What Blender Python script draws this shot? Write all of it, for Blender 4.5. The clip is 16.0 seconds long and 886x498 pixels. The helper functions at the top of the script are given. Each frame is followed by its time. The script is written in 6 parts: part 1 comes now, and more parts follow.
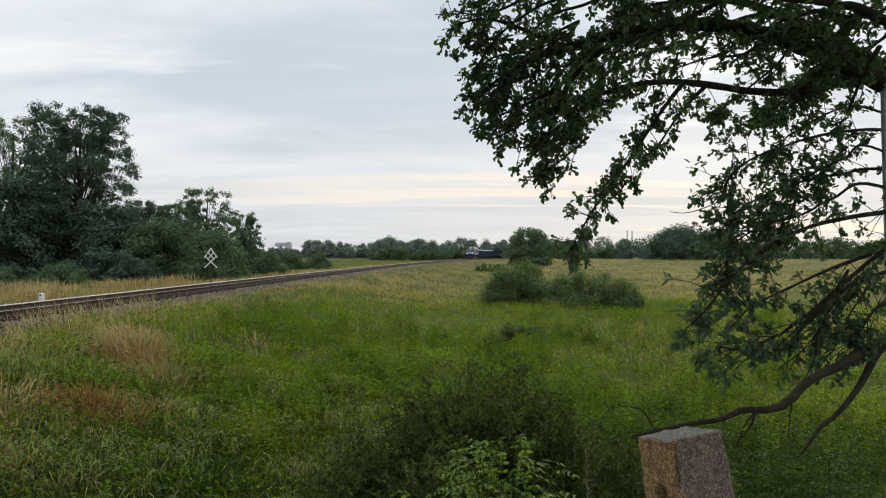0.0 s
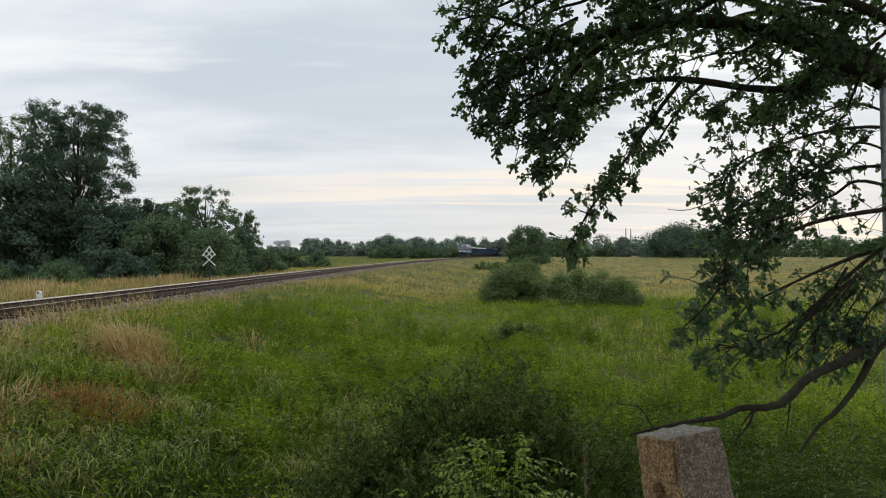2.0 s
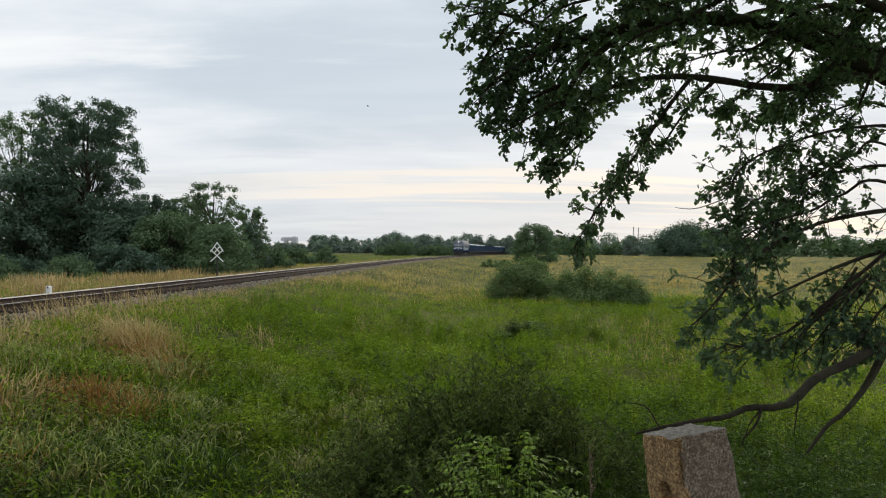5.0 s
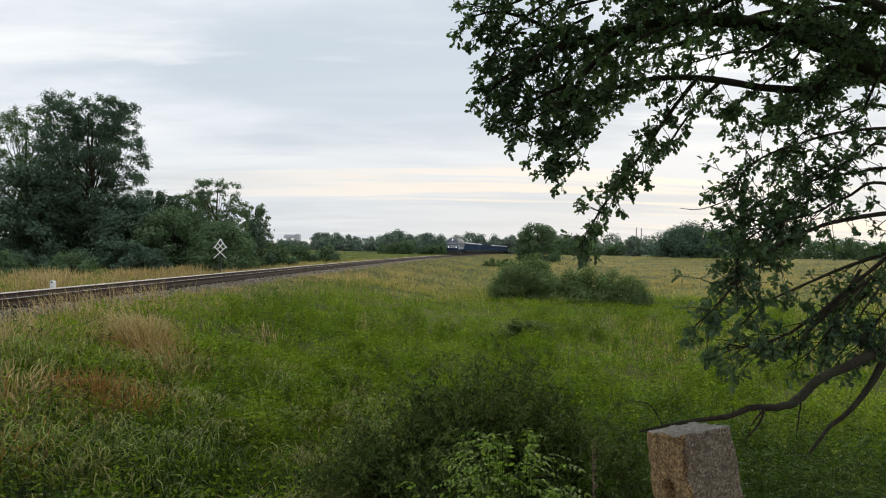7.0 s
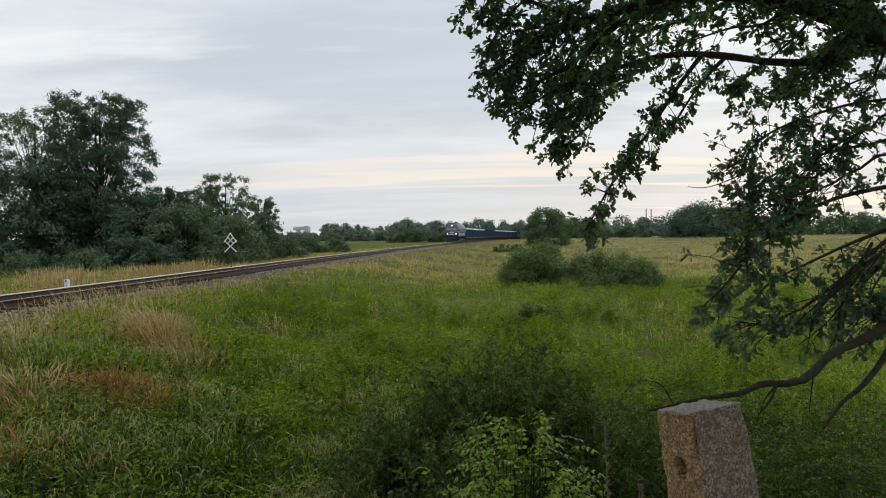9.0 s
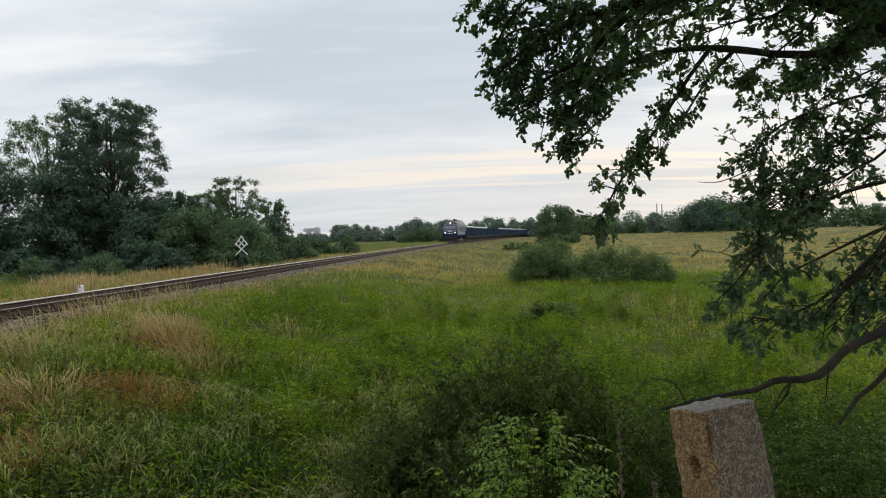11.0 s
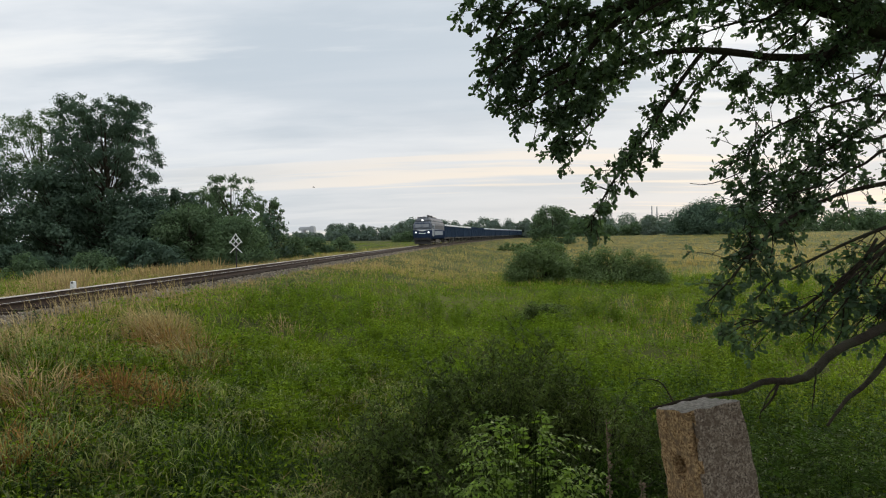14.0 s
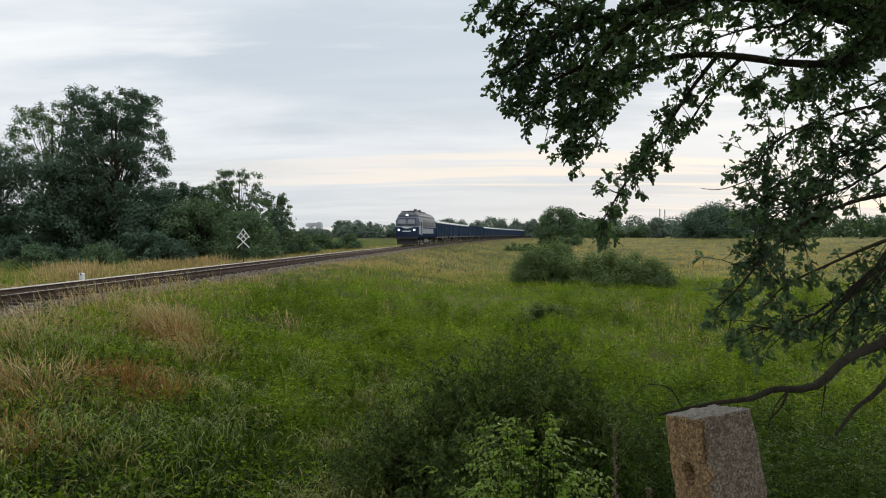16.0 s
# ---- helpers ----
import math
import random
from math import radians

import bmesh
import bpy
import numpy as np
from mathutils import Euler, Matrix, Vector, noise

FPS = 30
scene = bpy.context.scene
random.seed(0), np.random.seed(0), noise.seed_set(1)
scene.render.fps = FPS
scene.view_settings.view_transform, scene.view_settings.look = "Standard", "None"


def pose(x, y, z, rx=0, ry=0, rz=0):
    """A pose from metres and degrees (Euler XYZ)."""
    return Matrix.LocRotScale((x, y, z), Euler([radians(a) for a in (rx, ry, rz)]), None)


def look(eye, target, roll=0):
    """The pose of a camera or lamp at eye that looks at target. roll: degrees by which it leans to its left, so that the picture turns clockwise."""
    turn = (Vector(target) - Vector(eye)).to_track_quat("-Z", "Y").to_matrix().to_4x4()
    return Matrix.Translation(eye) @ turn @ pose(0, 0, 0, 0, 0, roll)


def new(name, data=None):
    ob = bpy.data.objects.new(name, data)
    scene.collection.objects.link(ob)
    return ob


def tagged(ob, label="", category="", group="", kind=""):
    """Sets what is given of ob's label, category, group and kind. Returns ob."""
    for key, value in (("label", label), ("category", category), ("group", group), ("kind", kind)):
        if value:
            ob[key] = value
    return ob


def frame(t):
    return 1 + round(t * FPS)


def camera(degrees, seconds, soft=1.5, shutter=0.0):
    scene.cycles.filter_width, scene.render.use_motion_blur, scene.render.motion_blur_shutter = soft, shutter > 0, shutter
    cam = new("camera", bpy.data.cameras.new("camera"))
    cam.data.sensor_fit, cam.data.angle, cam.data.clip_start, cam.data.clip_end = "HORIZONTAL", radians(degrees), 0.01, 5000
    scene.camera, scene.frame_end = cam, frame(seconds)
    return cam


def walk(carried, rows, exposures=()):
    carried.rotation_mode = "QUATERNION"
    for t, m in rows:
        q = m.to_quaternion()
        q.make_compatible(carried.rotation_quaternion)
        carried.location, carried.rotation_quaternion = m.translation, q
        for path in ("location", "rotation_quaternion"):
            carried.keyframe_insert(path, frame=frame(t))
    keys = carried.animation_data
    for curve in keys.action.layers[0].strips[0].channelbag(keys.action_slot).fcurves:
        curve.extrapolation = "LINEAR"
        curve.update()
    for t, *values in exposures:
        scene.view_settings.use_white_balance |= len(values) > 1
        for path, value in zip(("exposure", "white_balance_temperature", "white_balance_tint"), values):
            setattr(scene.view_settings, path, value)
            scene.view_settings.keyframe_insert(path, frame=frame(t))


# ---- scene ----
cam = camera(70.0, 16.0, 1.1)
PATH = [
    (0, (0.002, 0.007, 1.597), (0.002, 2.007, 1.616), 0.0),
    (0.5, (0.009, 0.027, 1.597), (0.011, 2.027, 1.613), -0.0),
    (1, (0.012, 0.036, 1.601), (0.018, 2.036, 1.616), -0.0),
    (1.5, (0.012, 0.029, 1.597), (0.017, 2.029, 1.612), 0.1),
    (2, (0.009, 0.024, 1.593), (0.013, 2.024, 1.606), -0.0),
    (2.5, (0.011, 0.023, 1.591), (0.013, 2.023, 1.603), 0.1),
    (3, (0.015, 0.022, 1.589), (0.014, 2.022, 1.597), -0.2),
    (3.5, (0.014, 0.027, 1.587), (0.015, 2.027, 1.595), -0.1),
    (4, (0.016, 0.033, 1.591), (0.01, 2.033, 1.599), 0.0),
    (6.5, (-0.004, 0.009, 1.591), (-0.031, 2.009, 1.59), 0.8),
    (7, (-0.007, 0.005, 1.586), (-0.033, 2.004, 1.587), 0.9),
    (7.5, (-0.001, 0.006, 1.584), (-0.029, 2.006, 1.582), 0.6),
    (8, (0.006, 0.004, 1.573), (-0.023, 2.004, 1.559), 0.5),
    (8.5, (0.008, 0.008, 1.574), (-0.035, 2.007, 1.542), 0.1),
    (9, (0.009, 0.004, 1.579), (-0.047, 2.003, 1.54), -0.9),
    (11.5, (0.021, 0.014, 1.586), (-0.068, 2.011, 1.544), -2.0),
    (12, (0.026, 0.018, 1.583), (-0.057, 2.016, 1.539), -2.3),
    (12.5, (0.03, 0.027, 1.58), (-0.051, 2.025, 1.534), -1.6),
    (13, (0.046, 0.035, 1.578), (-0.033, 2.033, 1.535), -1.4),
    (13.5, (0.046, 0.014, 1.575), (-0.029, 2.012, 1.536), -1.4),
    (14, (0.041, 0.018, 1.575), (-0.032, 2.016, 1.534), -1.3),
    (14.5, (0.037, 0.029, 1.579), (-0.038, 2.027, 1.534), -1.4),
    (15, (0.029, 0.021, 1.578), (-0.049, 2.019, 1.537), -1.5),
    (15.5, (0.026, 0.018, 1.578), (-0.06, 2.016, 1.536), -0.9),
    (16, (0.018, 0.009, 1.588), (-0.075, 2.006, 1.543), -0.2),
]
walk(cam, [(t, look(eye, target, roll)) for t, eye, target, roll in PATH],
     [(0, 0.08), (0.5, 0.03), (1, 0.12), (2, 0.08), (3.5, 0.10), (7, 0.14), (8, 0.20), (8.5, 0.22), (9, 0.03), (11.5, 0.08), (12, 0.12), (13, -0.04), (13.5, 0.04), (14.5, 0.02), (15.5, 0.14), (16, 0.10)])


# ---- light: thin bright overcast at dusk, low sun hidden behind cloud ahead and to the right ----
SUN_AZ, SUN_EL = radians(24), radians(14)


def node(tree, kind, **values):
    n = tree.nodes.new(kind)
    for key, v in values.items():
        if key in n.inputs:
            n.inputs[key].default_value = v
    return n


def make_world():
    w = bpy.data.worlds.new("evening_sky")
    w.use_nodes = True
    tr = w.node_tree
    tr.nodes.clear()
    ln = tr.links.new
    out = tr.nodes.new("ShaderNodeOutputWorld")
    sky = tr.nodes.new("ShaderNodeTexSky")
    sky.sky_type, sky.sun_disc = "NISHITA", False
    sky.sun_elevation, sky.sun_rotation = SUN_EL, SUN_AZ
    clear = node(tr, "ShaderNodeBackground", Strength=0.1)
    ln(sky.outputs[0], clear.inputs["Color"])
    co = tr.nodes.new("ShaderNodeTexCoord")
    sep = tr.nodes.new("ShaderNodeSeparateXYZ")
    ln(co.outputs["Generated"], sep.inputs[0])

    def math_node(op, a, b, clamp=False):
        m = tr.nodes.new("ShaderNodeMath")
        m.operation, m.use_clamp = op, clamp
        for i, v in enumerate((a, b)):
            if isinstance(v, (int, float)):
                m.inputs[i].default_value = v
            else:
                ln(v, m.inputs[i])
        return m.outputs[0]

    up = math_node("MAXIMUM", sep.outputs[2], 0.0)
    flat = math_node("ADD", up, 0.11)
    px, py = math_node("DIVIDE", sep.outputs[0], flat), math_node("DIVIDE", sep.outputs[1], flat)
    vec = tr.nodes.new("ShaderNodeCombineXYZ")
    ln(px, vec.inputs[0]), ln(py, vec.inputs[1])

    def layer(scale, sx, sy, off, detail, lo, hi):
        mp = tr.nodes.new("ShaderNodeMapping")
        mp.inputs["Scale"].default_value = (sx, sy, 1)
        mp.inputs["Location"].default_value = off
        nz = node(tr, "ShaderNodeTexNoise", Scale=scale, Detail=detail, Roughness=0.55)
        ln(vec.outputs[0], mp.inputs[0]), ln(mp.outputs[0], nz.inputs["Vector"])
        r = tr.nodes.new("ShaderNodeMapRange")
        r.interpolation_type = "SMOOTHSTEP"
        r.inputs[1].default_value, r.inputs[2].default_value = lo, hi
        ln(nz.outputs[0], r.inputs[0])
        return r.outputs[0]

    def blend(fac, a, b, kind="MIX"):
        m = tr.nodes.new("ShaderNodeMix")
        m.data_type, m.blend_type = "RGBA", kind
        for sock, v in ((m.inputs[0], fac), (m.inputs[6], a), (m.inputs[7], b)):
            if isinstance(v, (int, float)):
                sock.default_value = v
            elif isinstance(v, tuple):
                sock.default_value = (*v, 1)
            else:
                ln(v, sock)
        return m.outputs[2]

    broad = layer(0.8, 0.5, 1.0, (3.1, 1.7, 0.0), 6, 0.36, 0.62)
    streak = layer(1.1, 0.42, 1.6, (7.4, 2.3, 2.0), 6, 0.53, 0.68)
    thin = layer(1.5, 0.25, 1.5, (0.4, 5.2, 4.0), 5, 0.42, 0.66)
    col = blend(broad, (0.575, 0.645, 0.715), (0.86, 0.89, 0.925))
    col = blend(math_node("MULTIPLY", thin, 0.18), col, (0.83, 0.85, 0.88))
    col = blend(math_node("MULTIPLY", streak, 0.95), col, (0.91, 0.925, 0.93))
    # warm low band round the hidden sun
    low = tr.nodes.new("ShaderNodeMapRange")
    low.inputs[1].default_value, low.inputs[2].default_value = 0.26, 0.02
    low.interpolation_type = "SMOOTHSTEP"
    ln(up, low.inputs[0])
    d = tr.nodes.new("ShaderNodeVectorMath")
    d.operation = "DOT_PRODUCT"
    ln(co.outputs["Generated"], d.inputs[0])
    d.inputs[1].default_value = (math.sin(SUN_AZ), math.cos(SUN_AZ), 0.06)
    near = tr.nodes.new("ShaderNodeMapRange")
    near.inputs[1].default_value, near.inputs[2].default_value = 0.55, 1.0
    near.interpolation_type = "SMOOTHSTEP"
    ln(d.outputs["Value"], near.inputs[0])
    warm = math_node("MULTIPLY", low.outputs[0], near.outputs[0])
    col = blend(math_node("MULTIPLY", low.outputs[0], 0.45), col, (0.615, 0.655, 0.690))
    col = blend(math_node("MULTIPLY", warm, 0.5), col, (0.665, 0.660, 0.665))
    bars = layer(1.25, 0.2, 1.3, (1.3, 0.6, 6.0), 5, 0.50, 0.62)
    col = blend(math_node("MULTIPLY", math_node("MULTIPLY", warm, bars), 0.95), col, (1.0, 0.87, 0.72))
    # an overcast sky is brighter overhead than at the horizon
    high = tr.nodes.new("ShaderNodeMapRange")
    high.interpolation_type = "SMOOTHSTEP"
    for i, q in enumerate((0.40, 1.0, 1.0, 2.3)):
        high.inputs[i + 1].default_value = q
    ln(up, high.inputs[0])
    cloud = node(tr, "ShaderNodeBackground", Strength=1.0)
    ln(high.outputs[0], cloud.inputs["Strength"])
    ln(col, cloud.inputs["Color"])
    mix = node(tr, "ShaderNodeMixShader", Fac=0.97)
    ln(clear.outputs[0], mix.inputs[1]), ln(cloud.outputs[0], mix.inputs[2])
    ln(mix.outputs[0], out.inputs[0])
    scene.world = w


make_world()
sun = new("sun", bpy.data.lights.new("sun", "SUN"))
sun.data.energy, sun.data.angle, sun.data.color = 0.9, radians(16), (1.0, 0.88, 0.74)
sun.matrix_world = look((math.sin(SUN_AZ) * 90, math.cos(SUN_AZ) * 90, 90 * math.tan(SUN_EL)), (0, 0, 0))


# ---- materials ----
def material(name, dark, light, rough=0.8, scale=8.0, fine=60.0, bump=0.3, depth=0.01, metal=0.0, island=0.0, each=0.0,
             leaf=0.0, third=None, patch=0.3, spec=0.4, moving=False, shine=(1.05, 1.25, 0.55), spread=0.2):
    """dark and light mix by noise at two scales; island or each: by how much single pieces differ; leaf: share of light let through."""
    m = bpy.data.materials.new(name)
    m.use_nodes = True
    tr = m.node_tree
    ln = tr.links.new
    p = tr.nodes["Principled BSDF"]
    p.inputs["Roughness"].default_value, p.inputs["Metallic"].default_value = rough, metal
    p.inputs["Specular IOR Level"].default_value = spec
    if moving:
        where = tr.nodes.new("ShaderNodeTexCoord").outputs["Object"]
    else:
        where = tr.nodes.new("ShaderNodeNewGeometry").outputs["Position"]

    def noise_at(s, detail=4.0):
        n = node(tr, "ShaderNodeTexNoise", Scale=s, Detail=detail, Roughness=0.6)
        ln(where, n.inputs["Vector"])
        return n.outputs[0]

    def mixed(fac, a, b, kind="MIX"):
        x = tr.nodes.new("ShaderNodeMix")
        x.data_type, x.blend_type = "RGBA", kind
        for sock, v in ((x.inputs[0], fac), (x.inputs[6], a), (x.inputs[7], b)):
            if isinstance(v, (int, float)):
                sock.default_value = v
            elif isinstance(v, tuple):
                sock.default_value = (*v, 1)
            else:
                ln(v, sock)
        return x.outputs[2]

    def ramp(v, lo, hi, a=0.0, b=1.0):
        r = tr.nodes.new("ShaderNodeMapRange")
        for i, q in enumerate((lo, hi, a, b)):
            r.inputs[i + 1].default_value = q
        ln(v, r.inputs[0])
        return r.outputs[0]

    col = mixed(ramp(noise_at(scale), 0.5 - spread, 0.5 + spread), dark, light)
    if third:
        col = mixed(ramp(noise_at(patch, 3.0), 0.45, 0.68), col, third)
    grain = noise_at(fine, 3.0)
    col = mixed(1.0, col, mixed(ramp(grain, 0.3, 0.7), (0.78, 0.78, 0.78), (1.2, 1.2, 1.2)), "MULTIPLY")
    if island or each:
        rnd = tr.nodes.new("ShaderNodeNewGeometry").outputs["Random Per Island"] if island else tr.nodes.new("ShaderNodeObjectInfo").outputs["Random"]
        k = island or each
        col = mixed(1.0, col, mixed(rnd, (1 - k, 1 - k, 1 - k), (1 + k, 1 + 0.9 * k, 1 + 0.7 * k)), "MULTIPLY")
    ln(col, p.inputs["Base Color"])
    if bump:
        b = node(tr, "ShaderNodeBump", Strength=bump, Distance=depth)
        ln(grain, b.inputs["Height"]), ln(b.outputs[0], p.inputs["Normal"])
    if leaf:
        t = tr.nodes.new("ShaderNodeBsdfTranslucent")
        ln(mixed(1.0, col, shine, "MULTIPLY"), t.inputs["Color"])
        mx = node(tr, "ShaderNodeMixShader", Fac=leaf)
        ln(p.outputs[0], mx.inputs[1]), ln(t.outputs[0], mx.inputs[2])
        ln(mx.outputs[0], tr.nodes["Material Output"].inputs[0])
    return m


def glowing(name, colour, strength):
    m = bpy.data.materials.new(name)
    m.use_nodes = True
    p = m.node_tree.nodes["Principled BSDF"]
    p.inputs["Base Color"].default_value = (0.8, 0.8, 0.8, 1)
    p.inputs["Emission Color"].default_value, p.inputs["Emission Strength"].default_value = (*colour, 1), strength
    return m


SOIL = material("meadow_soil", (0.030, 0.038, 0.009), (0.075, 0.085, 0.022), 0.95, 1.2, 30, 0.6, 0.03, third=(0.105, 0.105, 0.032), patch=0.06, spec=0.05)
GREEN = material("green_grass", (0.054, 0.105, 0.004), (0.157, 0.237, 0.016), 0.75, 1.3, 25, 0, island=0.45, leaf=0.4, third=(0.213, 0.252, 0.027), patch=0.18, spec=0.05, shine=(1.08, 1.2, 0.5))
# Grass colour with the shade near the verge put into it.
SHADEGREEN = material("dark_grass", (0.007, 0.021, 0.002), (0.049, 0.097, 0.007), 0.5, 1.8, 25, 0, island=0.8, leaf=0.3, third=(0.075, 0.123, 0.012), patch=0.6, spec=0.12, shine=(1.0, 1.2, 0.5))
STRAW = material("straw_grass", (0.27, 0.205, 0.095), (0.46, 0.36, 0.19), 0.7, 0.7, 25, 0, island=0.4, leaf=0.3, third=(0.27, 0.235, 0.095), patch=0.3, spec=0.1, shine=(1.1, 1.0, 0.8))
RUSSET = material("russet_grass", (0.17, 0.092, 0.026), (0.32, 0.19, 0.062), 0.7, 0.9, 25, 0, island=0.45, leaf=0.25, spec=0.1, shine=(1.1, 1.0, 0.7))
HAY = material("hay_meadow", (0.41, 0.325, 0.125), (0.54, 0.43, 0.18), 0.75, 0.08, 25, 0, island=0.2, leaf=0.3, third=(0.35, 0.325, 0.095), patch=0.02, spec=0.05, shine=(1.1, 1.05, 0.7))
# Green kept very low: it carries the oak's shade over the verge.
WEED = material("shade_darkened_leaves", (0.014, 0.032, 0.006), (0.050, 0.088, 0.014), 0.7, 2, 40, 0, island=0.6, leaf=0.25, spec=0.05)
HERB = material("low_meadow_herbs", (0.076, 0.129, 0.009), (0.207, 0.287, 0.025), 0.65, 1.2, 25, 0, island=0.4, leaf=0.38, third=(0.097, 0.163, 0.014), patch=0.45, spec=0.06, shine=(1.08, 1.2, 0.6))
# Raised and turned bluish, so veiling glare sits in the leaf colour.
OAKLEAF = material("hazed_oak_leaves", (0.066, 0.110, 0.078), (0.122, 0.182, 0.116), 0.55, 1.5, 30, 0, island=0.45, leaf=0.5, spec=0.2)
WILLOWLEAF = material("willow_leaves", (0.070, 0.112, 0.040), (0.128, 0.180, 0.070), 0.55, 1.2, 30, 0, island=0.3, leaf=0.34, spec=0.15)
# Dark end lowered to put the ditch's inner shade into the leaf colour.
DITCHLEAF = material("ditch_shade_leaves", (0.044, 0.070, 0.021), (0.143, 0.188, 0.063), 0.6, 1.6, 30, 0, island=0.55, leaf=0.32, spec=0.1)
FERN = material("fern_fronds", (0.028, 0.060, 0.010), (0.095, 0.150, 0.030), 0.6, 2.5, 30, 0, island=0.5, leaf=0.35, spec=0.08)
ASHLEAF = material("bright_pinnate_leaves", (0.121, 0.207, 0.028), (0.213, 0.310, 0.055), 0.55, 2.5, 30, 0, island=0.5, leaf=0.35, spec=0.15)
# The bluish cast of this green is haze put into the leaves.
TREELEAF = material("hazed_tree_leaves", (0.058, 0.094, 0.072), (0.100, 0.146, 0.100), 0.7, 0.4, 6, 0, island=0.18, leaf=0.34, spec=0.04, shine=(1.0, 1.15, 0.8))
BUSHLEAF = material("bush_leaves", (0.074, 0.118, 0.066), (0.122, 0.174, 0.092), 0.7, 0.4, 6, 0, island=0.18, leaf=0.36, spec=0.04, shine=(1.0, 1.15, 0.8))
# Distance haze is put into this colour: paler and bluer than nearer leaves.
HAZYLEAF = material("haze_pale_leaves", (0.115, 0.155, 0.138), (0.160, 0.200, 0.168), 0.85, 0.06, 2, 0, island=0.12, leaf=0.25, spec=0.02)
BARK = material("oak_bark", (0.020, 0.016, 0.012), (0.058, 0.045, 0.033), 0.95, 14, 90, 0.9, 0.01, third=(0.046, 0.046, 0.028), patch=3.0, spec=0.1)
STONE = material("weathered_granite", (0.115, 0.086, 0.065), (0.499, 0.405, 0.317), 0.95, 130, 330, 1.0, 0.008, third=(0.176, 0.128, 0.095), patch=38.0, spec=0.05, spread=0.13)
OCHRE = material("ochre_lichened_granite", (0.163, 0.090, 0.043), (0.625, 0.425, 0.225), 0.95, 110, 300, 1.0, 0.007, third=(0.213, 0.144, 0.088), patch=34.0, spec=0.05, spread=0.12)
LICHEN = material("pale_lichen", (0.17, 0.155, 0.135), (0.40, 0.37, 0.33), 0.95, 60, 200, 0.8, 0.004, spec=0.1)
RAIL = material("worn_rail_steel", (0.030, 0.020, 0.015), (0.060, 0.040, 0.030), 0.85, 8, 60, 0.4, 0.003, spec=0.15)
RAILHEAD = material("polished_rail_head", (0.34, 0.32, 0.28), (0.52, 0.50, 0.45), 0.5, 3, 40, 0.05, 0.001, metal=0.3)
SLEEPER = material("creosoted_sleeper", (0.025, 0.019, 0.015), (0.060, 0.046, 0.036), 0.9, 9, 70, 0.7, 0.008, each=0.25, spec=0.1)
BALLAST = material("dusty_ballast", (0.11, 0.095, 0.078), (0.34, 0.30, 0.25), 0.95, 9, 40, 1.0, 0.03, island=0.4, spec=0.1)
BED = material("dark_brown_ballast", (0.030, 0.024, 0.019), (0.105, 0.085, 0.066), 0.95, 7, 40, 1.0, 0.03, spec=0.05, third=(0.13, 0.11, 0.085), patch=0.7)
GALV = material("galvanised_steel", (0.22, 0.23, 0.24), (0.36, 0.37, 0.385), 0.5, 12, 70, 0.15, 0.002, metal=0.6)
WHITEPAINT = material("weathered_white_paint", (0.58, 0.58, 0.56), (0.76, 0.76, 0.74), 0.6, 10, 60, 0.1, 0.002)
# Navy paint, lightened and greyed to hold the haze before the train.
BLUE = material("hazed_navy_paint", (0.016, 0.025, 0.048), (0.026, 0.039, 0.072), 0.65, 2, 30, 0.05, 0.002, spec=0.0, moving=True)
SLATE = material("slate_grey_loco_paint", (0.085, 0.095, 0.115), (0.135, 0.148, 0.17), 0.65, 2, 30, 0.05, 0.002, spec=0.05, moving=True)
GREY = material("light_grey_loco_paint", (0.26, 0.28, 0.31), (0.36, 0.38, 0.41), 0.7, 2, 30, 0.05, 0.002, spec=0.0, moving=True)
ROOF = material("dark_roof_paint", (0.075, 0.08, 0.09), (0.14, 0.148, 0.16), 0.6, 3, 30, 0.1, 0.003, spec=0.08, moving=True)
SOOT = material("oily_running_gear", (0.018, 0.017, 0.017), (0.045, 0.042, 0.04), 0.7, 5, 40, 0.3, 0.004, moving=True)
# Wagon blue with the same haze mixed into the paint.
WAGON = material("hazed_wagon_paint", (0.030, 0.048, 0.082), (0.050, 0.074, 0.116), 0.75, 1.2, 20, 0.1, 0.004, spec=0.0, moving=True, each=0.12)
RIM = material("pale_wagon_rim", (0.68, 0.70, 0.72), (0.80, 0.82, 0.84), 0.5, 3, 30, 0.1, 0.003, moving=True)
COAL = material("coal_load", (0.012, 0.012, 0.013), (0.035, 0.035, 0.037), 0.7, 3, 12, 1.0, 0.08, moving=True)
WHEELSTEEL = material("wheel_steel", (0.10, 0.09, 0.085), (0.2, 0.19, 0.18), 0.45, 5, 40, 0.1, 0.002, metal=0.6, moving=True)
CONCRETE = material("far_concrete", (0.34, 0.35, 0.37), (0.44, 0.45, 0.47), 0.85, 0.1, 1.0, 0.1, 0.02)
SEEDHEAD = material("nodding_seed_heads", (0.097, 0.147, 0.029), (0.238, 0.279, 0.081), 0.5, 1.4, 25, 0, island=0.6, leaf=0.3, third=(0.202, 0.182, 0.061), patch=0.8, spec=0.2, shine=(1.05, 1.1, 0.7))
# Pale colour holds both seeding grass and the highlights on arching blades.
PALEGREEN = material("pale_seeding_grass", (0.085, 0.150, 0.026), (0.190, 0.255, 0.062), 0.5, 1.4, 25, 0, island=0.5, leaf=0.3, third=(0.21, 0.21, 0.07), patch=0.8, spec=0.2, shine=(1.05, 1.1, 0.7))
DRYSTEM = material("dry_stalk", (0.12, 0.085, 0.055), (0.22, 0.16, 0.11), 0.85, 20, 90, 0.4, 0.003, island=0.3)
